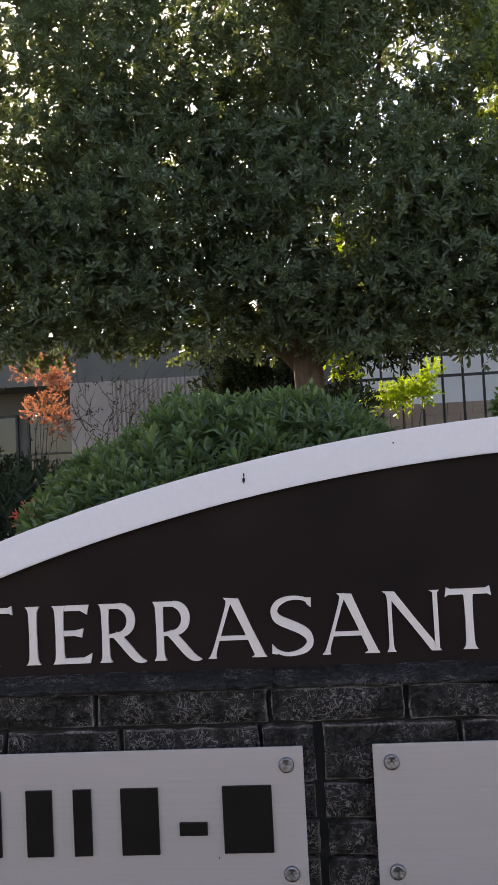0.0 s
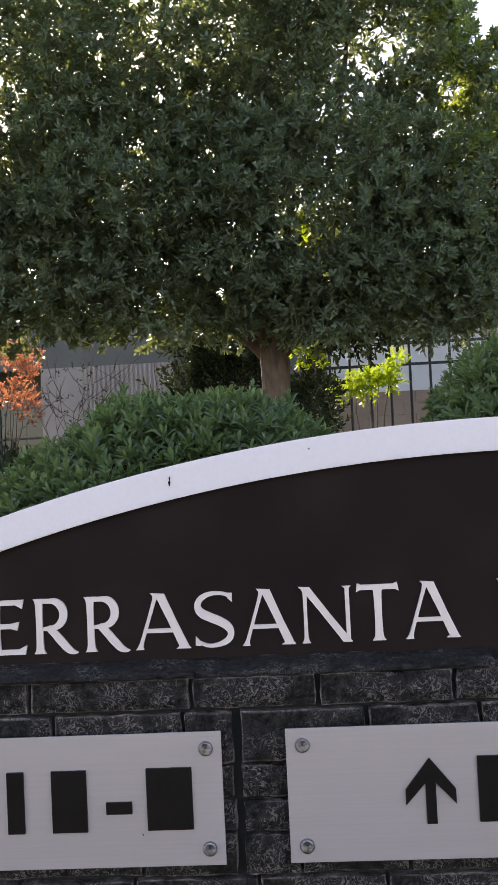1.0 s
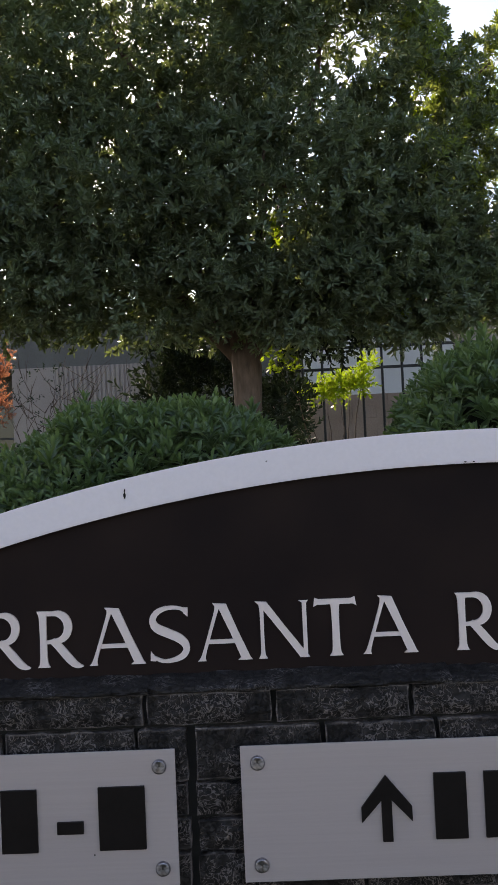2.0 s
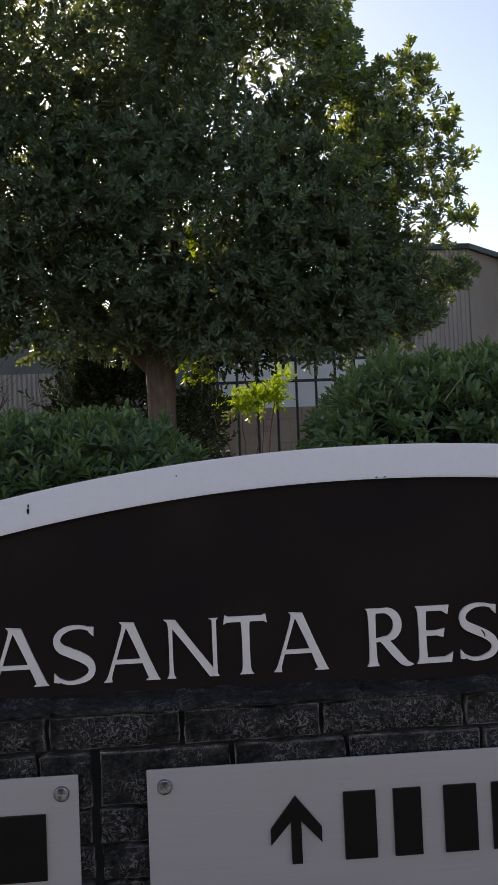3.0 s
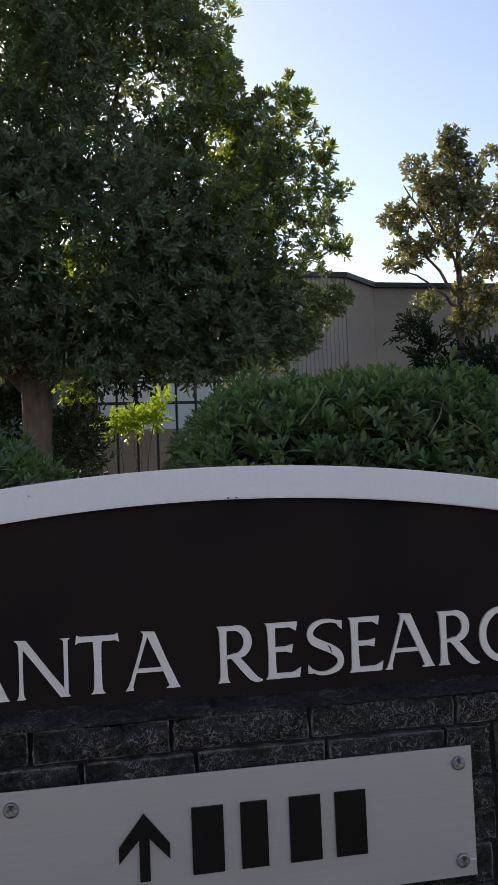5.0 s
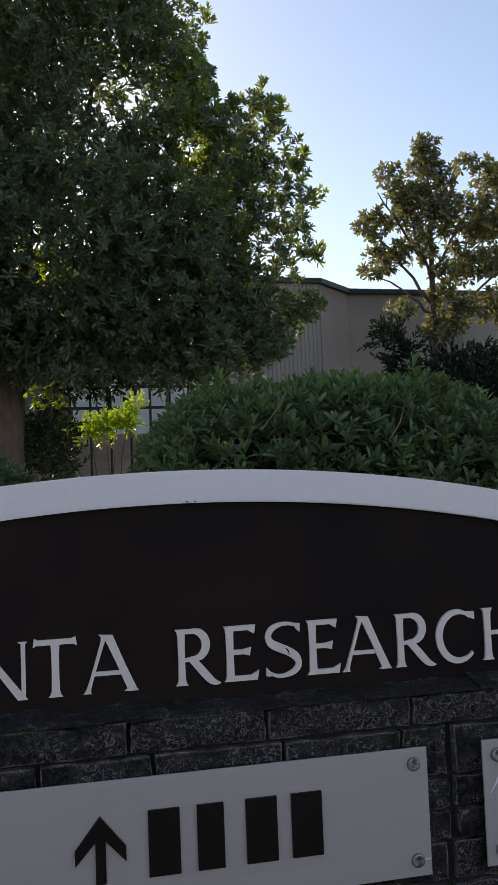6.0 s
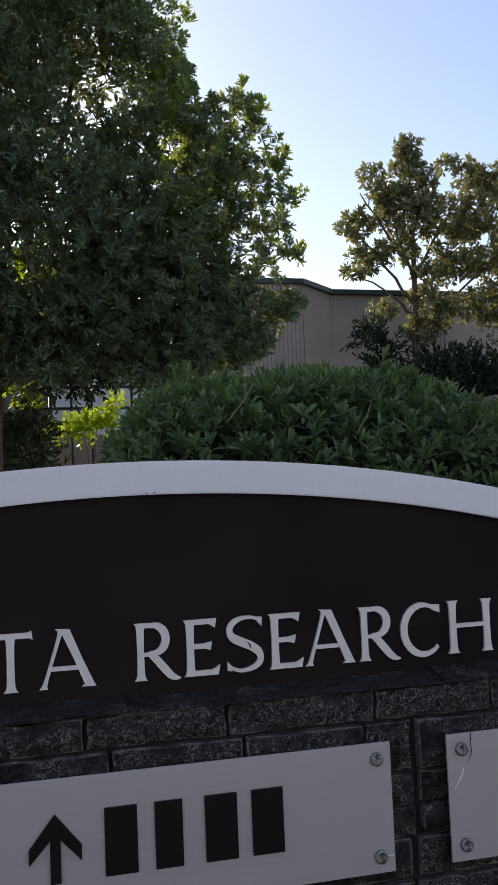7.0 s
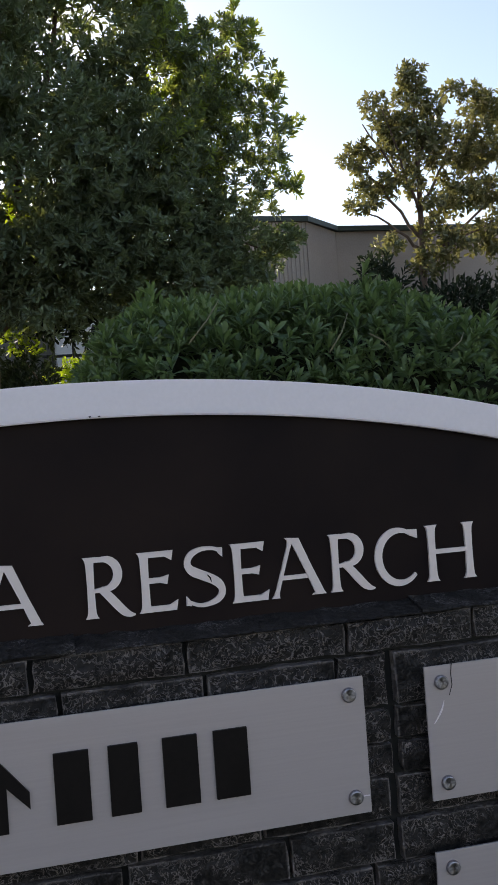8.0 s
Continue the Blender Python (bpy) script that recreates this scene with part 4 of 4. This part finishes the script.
build_shrub("sunlit_shrub", 31, [(0.96, 10.8, 2.40, 0.18, 0.15, 0.10), (1.22, 10.8, 2.45, 0.24, 0.18, 0.13), (1.43, 10.8, 2.52, 0.13, 0.15, 0.11), (1.53, 10.8, 2.70, 0.08, 0.10, 0.09), (0.82, 10.8, 2.37, 0.08, 0.1, 0.05), (0.40, 9.9, 2.76, 0.11, 0.12, 0.14), (0.48, 9.9, 2.62, 0.10, 0.12, 0.08)], [52, 92, 38, 20, 8, 26, 12], 0.054, 0.52, LEAF_YELLOW, "yellow-green leafy shrub in sunlight by the fence", (1.1, 10.8))
build_shrub("dark_shrub", 57, [(-4.2, 13.5, 1.62, 0.7, 0.4, 0.40), (-4.9, 13.5, 1.70, 0.6, 0.4, 0.45)], [230, 200], 0.08, 0.4, LEAF_SHADED, "dark green shrub in the shade below the copper-leaved one", (-4.4, 13.5))
build_shrub("shaded_shrub", 37, [(0.52, 10.2, 2.25, 0.20, 0.25, 0.36), (0.72, 10.2, 2.98, 0.36, 0.3, 0.16), (0.35, 11.7, 2.05, 0.5, 0.4, 0.5), (-0.5, 11.7, 2.6, 0.6, 0.4, 0.6), (-1.05, 11.7, 2.2, 0.5, 0.4, 0.8), (-0.5, 11.8, 3.1, 0.8, 0.4, 0.4), (0.92, 10.0, 2.90, 0.34, 0.25, 0.10), (1.22, 10.0, 2.94, 0.32, 0.25, 0.10)], [90, 90, 240, 300, 240, 260, 80, 70], 0.09, 0.42, LEAF_SHADED, "dark green shrub in the shade beside the trunk", (0.2, 11.7))
build_shrub("copper_shrub", 41, [(-4.20, 14.0, 3.50, 0.42, 0.4, 0.20), (-3.95, 14.0, 3.25, 0.20, 0.3, 0.16), (-4.15, 14.0, 2.85, 0.34, 0.35, 0.20), (-3.95, 14.0, 2.60, 0.16, 0.3, 0.20)], [170, 60, 110, 50], 0.048, 0.5, LEAF_RED, "copper-red leafy shrub in sunlight", (-4.3, 14.0))
build_shrub("dark_shrub", 43, [(8.6, 15.2, 3.3, 1.5, 0.7, 0.75), (10.4, 15.2, 3.3, 1.5, 0.7, 0.9), (6.98, 15.2, 3.75, 0.24, 0.25, 0.5), (6.74, 15.2, 4.28, 0.20, 0.2, 0.22), (9.4, 15.1, 2.5, 2.2, 0.7, 0.6)], [700, 700, 80, 45, 500], 0.14, 0.36, LEAF_SHADED, "wide shrub below the magnolia, its green darkened for shade", (9.0, 15.2))
build_shrub("low_shrub", 47, [(-1.9, 6.0, 1.12, 0.7, 0.5, 0.36), (-2.7, 6.4, 1.15, 0.7, 0.5, 0.42), (-1.2, 6.2, 1.0, 0.5, 0.5, 0.32)], [300, 300, 160], 0.09, 0.4, LEAF_SHADED, "low dark green shrub beyond the hedge", (-2.0, 6.1))
build_shrub("red_tipped_plant", 53, [(-0.80, 2.95, 1.345, 0.022, 0.03, 0.015)], [30], 0.026, 0.30, LEAF_SCARLET, "small red-leaved plant beside the hedge", (-0.80, 2.95))


def build_twiggy_shrub():
    rng = np.random.default_rng(61)
    shrub = tagged(new("bare_shrub"), "nearly bare brown twiggy shrub before the fluted wall", "shrub")
    for k in range(16):
        bm = bmesh.new()
        a = Vector((-3.4 + rng.normal(0, 0.1), 14.6, 0.95))
        b = a + Vector((rng.uniform(-0.9, 1.6), rng.uniform(-0.3, 0.3), rng.uniform(1.6, 2.7)))
        pts = limb_points(rng, a, b, 0.2)
        tube(bm, pts, [0.010 * (1 - 0.8 * j / 7) for j in range(8)], 5)
        for j in (4, 5, 6):
            d = Vector((rng.normal(0, 0.3), rng.normal(0, 0.2), rng.uniform(0.15, 0.5)))
            tube(bm, [pts[j], pts[j] + d * 0.5, pts[j] + d + Vector((0.05, 0, 0.03))], [0.008, 0.006, 0.003], 4)
        part("stem", bm, BARK, shrub, "", True)
    at = np.array([(-3.4, 14.6, 3.0)]) + rng.normal(0, 1, (60, 3)) * np.array([0.65, 0.2, 0.35])
    foot, lw, lf, size = twig_leaves(rng, at, rng.normal(size=at.shape), 4, 0.12, 0.07)
    leaf_part("foliage", foot, lw, lf, size, size * 0.4, NARROW, LEAF_SHADED, shrub)


build_twiggy_shrub()


# ---- buildings ----
def fluted(bm, x0, x1, y, z0, z1, pitch=0.09, deep=0.026, back=0.3):
    """A wall with upright flutes on the side towards the road."""
    outline = [(x0, y + back)]
    n = max(1, int((x1 - x0) / pitch))
    p = (x1 - x0) / n
    for k in range(n):
        a = x0 + k * p
        outline += [(a + 0.04 * p, y), (a + 0.54 * p, y), (a + 0.64 * p, y + deep), (a + 0.94 * p, y + deep)]
    outline.append((x1, y + back))
    low = [bm.verts.new((x, v, z0)) for x, v in outline]
    high = [bm.verts.new((x, v, z1)) for x, v in outline]
    m = len(outline)
    for i in range(m):
        j = (i + 1) % m
        bm.faces.new((low[i], low[j], high[j], high[i]))
    bm.faces.new(low[::-1])
    bm.faces.new(high)


def plan(bm, outline, z0, z1):
    """A plan outline raised from z0 to z1."""
    low = [bm.verts.new((x, y, z0)) for x, y in outline]
    high = [bm.verts.new((x, y, z1)) for x, y in outline]
    m = len(outline)
    for i in range(m):
        bm.faces.new((low[i], low[(i + 1) % m], high[(i + 1) % m], high[i]))
    bm.faces.new(low[::-1])
    bm.faces.new(high)


def build_office():
    house = tagged(new("office_building"), "grey-beige concrete office building with fluted panels and dark green roof capping", "building")
    bm = bmesh.new()
    fluted(bm, 4.0, 6.30, 18.0, 0.9, 6.08)
    part("fluted_wall", bm, CONCRETE, house, "fluted beige concrete")
    bm = bmesh.new()
    plan(bm, [(6.302, 18.0), (7.25, 18.9), (7.25, 19.2), (6.302, 18.3)], 0.9, 6.08)
    part("corner_wall", bm, CONCRETE, house, "smooth chamfered concrete corner")
    bm = bmesh.new()
    box(bm, 7.254, 9.30, 18.9, 19.2, 0.9, 6.08)
    part("rear_wall", bm, CONCRETE, house, "smooth concrete wall")
    bm = bmesh.new()
    fluted(bm, 9.304, 10.1, 18.85, 0.9, 6.08)
    part("fluted_wall", bm, CONCRETE, house, "fluted beige concrete")
    bm = bmesh.new()
    box(bm, 10.104, 18.0, 18.9, 19.2, 0.9, 6.08)
    part("rear_wall", bm, CONCRETE, house, "smooth concrete wall")
    bm = bmesh.new()
    plan(bm, [(3.95, 17.93), (6.33, 17.93), (7.28, 18.80), (18.05, 18.80), (18.05, 19.3), (7.05, 19.3), (6.1, 18.4), (3.95, 18.4)], 6.082, 6.19)
    part("capping", bm, CAPPING, house, "dark green metal capping")
    bm = bmesh.new()
    plan(bm, [(4.0, 18.42), (6.1, 18.42), (7.05, 19.32), (18.0, 19.32), (18.0, 34.0), (4.0, 34.0)], 0.9, 5.9)
    part("roof", bm, FASCIA, house, "flat roof")


build_office()


def build_annexe():
    house = tagged(new("low_building"), "low fluted concrete building with a dark grey roof band", "building")
    bm = bmesh.new()
    fluted(bm, -3.85, -2.10, 17.5, 0.9, 3.72)
    part("fluted_wall", bm, CONCRETE, house, "fluted beige concrete")
    bm = bmesh.new()
    box(bm, -4.72, -3.852, 17.5, 17.8, 0.9, 3.72, 0.01)
    part("smooth_wall", bm, CONCRETE, house, "smooth concrete end panel")
    bm = bmesh.new()
    box(bm, -9.0, -2.05, 17.6, 26.0, 3.722, 4.7)
    part("roof", bm, FASCIA, house, "dark grey roof band")
    # recess wall in the dark roof grey, its shade put into the colour
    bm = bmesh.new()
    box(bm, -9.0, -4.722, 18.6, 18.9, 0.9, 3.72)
    part("recessed_wall", bm, FASCIA, house, "recessed wall, dark grey for the shade in the recess")
    for x in (-5.9, -7.3):
        bm = bmesh.new()
        box(bm, x, x + 1.1, 18.56, 18.598, 1.6, 3.2)
        pane = part("window", bm, GLASS_DARK, house, "dark window")
        bm = bmesh.new()
        for a, b, c, d in ((x - 0.05, x, 1.55, 3.25), (x + 1.1, x + 1.15, 1.55, 3.25), (x, x + 1.1, 1.55, 1.6), (x, x + 1.1, 3.2, 3.25), (x, x + 1.1, 2.38, 2.42)):
            box(bm, a, b, 18.53, 18.598, c, d)
        part("frame", bm, IRON, pane, "dark window frame")
    # added filler wall; its dark grey stands for shade behind the shrubs
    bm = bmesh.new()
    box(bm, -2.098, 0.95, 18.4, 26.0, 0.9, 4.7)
    part("rear_wall", bm, FASCIA, house, "filler wall, dark grey for the shade behind the shrubs")


build_annexe()


def build_pale_wall():
    wall = tagged(new("pale_building"), "pale stucco building wall seen beyond the iron fence", "building")
    bm = bmesh.new()
    box(bm, 1.0, 3.9, 17.2, 20.0, 0.9, 4.4, 0.02)
    part("wall", bm, STUCCO, wall, "pale stucco")
    bm = bmesh.new()
    box(bm, 0.96, 3.92, 17.1, 20.05, 4.402, 4.6, 0.01)
    part("capping", bm, CAPPING, wall, "dark roof edge")


build_pale_wall()


def build_low_wall():
    wall = tagged(new("garden_wall"), "tan blockwork garden wall behind the iron fence", "wall", kind="structure")
    z = 0.9
    while z < 2.68:
        x = 0.3 + (0.2 if int(round((z - 0.9) / 0.2)) % 2 else 0.0)
        while x < 4.2:
            bm = bmesh.new()
            box(bm, x + 0.005, x + 0.395, 15.0, 15.2, z + 0.005, z + 0.195)
            part("block", bm, BLOCKWORK, wall)
            x += 0.4
        z += 0.2
    bm = bmesh.new()
    box(bm, 0.3, 4.6, 15.02, 15.18, 0.9, 2.7)
    part("mortar", bm, BLOCKWORK, wall)


build_low_wall()


def build_retaining_wall():
    wall = tagged(new("retaining_wall"), "low tan wall with a flat coping beyond the hedge", "wall", kind="structure")
    for k in range(6):
        x = 8.4 + 1.0 * k
        bm = bmesh.new()
        box(bm, x + 0.004, x + 0.996, 13.9, 14.2, 0.9, 2.95, 0.01)
        part("panel", bm, BLOCKWORK, wall)
    bm = bmesh.new()
    box(bm, 8.3, 14.5, 13.8, 14.3, 3.02, 3.14, 0.015)
    part("coping", bm, BLOCKWORK, wall, "flat tan coping")
    # strip under the coping, coloured dark grey for the shade it lies in
    bm = bmesh.new()
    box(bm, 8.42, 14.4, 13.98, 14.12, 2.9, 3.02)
    part("upstand", bm, FASCIA, wall, "set-back strip below the coping, dark grey for the shade there")


build_retaining_wall()


def build_fence():
    fence = tagged(new("iron_fence"), "black iron picket fence with two rails before a tan wall", "fence")
    base = ground_height(14)
    for z in (3.36, 3.03):
        bm = bmesh.new()
        box(bm, 0.7, 3.6, 13.98, 14.02, z - 0.022, z + 0.022, 0.004)
        part("rail", bm, IRON, fence)
    x = 0.86
    while x < 3.5:
        bm = bmesh.new()
        tube(bm, [(x, 13.955, base - 0.05), (x, 13.955, 3.42), (x, 13.955, 3.50)], [0.021, 0.021, 0.004], 6)
        part("picket", bm, IRON, fence)
        x += 0.31


build_fence()


# ---- brickwork of the sign base ----
def rough_brick(rng, x0, x1, z0, z1, y_face, y_back, slope=0.0, nx=7, chip=0.0022):
    """A split-face brick: an uneven front on a plain body."""
    bm = bmesh.new()
    nz = 3
    grid = []
    for j in range(nz + 1):
        row = []
        for i in range(nx + 1):
            edge = i in (0, nx) or j in (0, nz)
            x = x0 + (x1 - x0) * i / nx
            z = z0 + (z1 - z0) * j / nz
            if i in (0, nx):
                x += rng.uniform(-chip, chip)
            if j in (0, nz):
                z += rng.uniform(-chip, chip)
            y = y_face + (rng.uniform(0.002, 0.007) if edge else rng.uniform(-0.005, 0.003))
            row.append(bm.verts.new((x, y, z)))
        grid.append(row)
    for a, b in zip(grid, grid[1:]):
        for i in range(nx):
            bm.faces.new((a[i], a[i + 1], b[i + 1], b[i]))
    rim = grid[0] + [r[-1] for r in grid[1:]] + grid[-1][-2::-1] + [r[0] for r in grid[-2:0:-1]]
    back = [bm.verts.new((v.co.x, y_back, v.co.z + (slope * rng.uniform(0.85, 1.22) if v in grid[-1] else 0))) for v in rim]
    for k in range(len(rim)):
        j = (k + 1) % len(rim)
        bm.faces.new((rim[j], rim[k], back[k], back[j]))
    return bm


def build_base():
    rng = np.random.default_rng(71)
    base = tagged(new("brick_sign_base"), "charcoal-painted split-face brick base of the sign", "sign base")
    bm = bmesh.new()
    box(bm, LEFT + 0.01, RIGHT - 0.01, FACE_Y + 0.024, 2.02, -0.05, 1.060)
    part("mortar", bm, MORTAR, base, "recessed mortar, near-black for the shadow in the joints")
    fixed = {0: [-0.82, -0.56, -0.298, 0.023, 0.271, 0.533, 0.808, 1.115, 1.374, 1.64, 1.93, 2.2],
             1: [-0.90, -0.70, -0.47, -0.254, 0.006, 0.110, 0.363, 0.579, 0.840, 1.090, 1.197, 1.45, 1.70, 1.99, 2.24]}
    joint = 0.0046
    for r, (top, low) in enumerate(zip(ROWS_Z, ROWS_Z[1:])):
        if r in fixed:
            cuts = fixed[r]
        else:
            cuts, x = [], LEFT + rng.uniform(0.12, 0.28)
            while x < RIGHT - 0.09:
                cuts.append(x)
                x += rng.uniform(0.20, 0.31)
            if r < 5:
                cuts = [c for c in cuts if min(abs(c - 0.110), abs(c - 1.197)) > 0.10]
                cuts = sorted(cuts + [0.110 + rng.uniform(-0.004, 0.004), 1.197 + rng.uniform(-0.012, 0.012)])
        ends = [LEFT] + cuts + [RIGHT]
        for a, b in zip(ends, ends[1:]):
            left, right = (joint + (0.004 if min(abs(e - 0.110), abs(e - 1.197)) < 0.02 else 0) for e in (a, b))
            bm = rough_brick(rng, a + left, b - right, low + joint, top - joint, FACE_Y + rng.uniform(-0.004, 0.004), 1.78)
            part("brick", bm, BRICK, base)
    x = LEFT
    while x < RIGHT - 0.1:
        w = min(rng.uniform(0.40, 0.75), RIGHT - x)
        bm = rough_brick(rng, x + 0.0004, x + w - 0.0004, 1.066, 1.0745 + rng.uniform(-0.003, 0.003), FACE_Y - 0.004 + rng.uniform(-0.004, 0.004), PANEL_Y - 0.002, 0.0135, 26, 0.0004)
        part("coping_stone", bm, LEDGE, base, "rough sloping ledge stone")
        x += w
    return base


build_base()
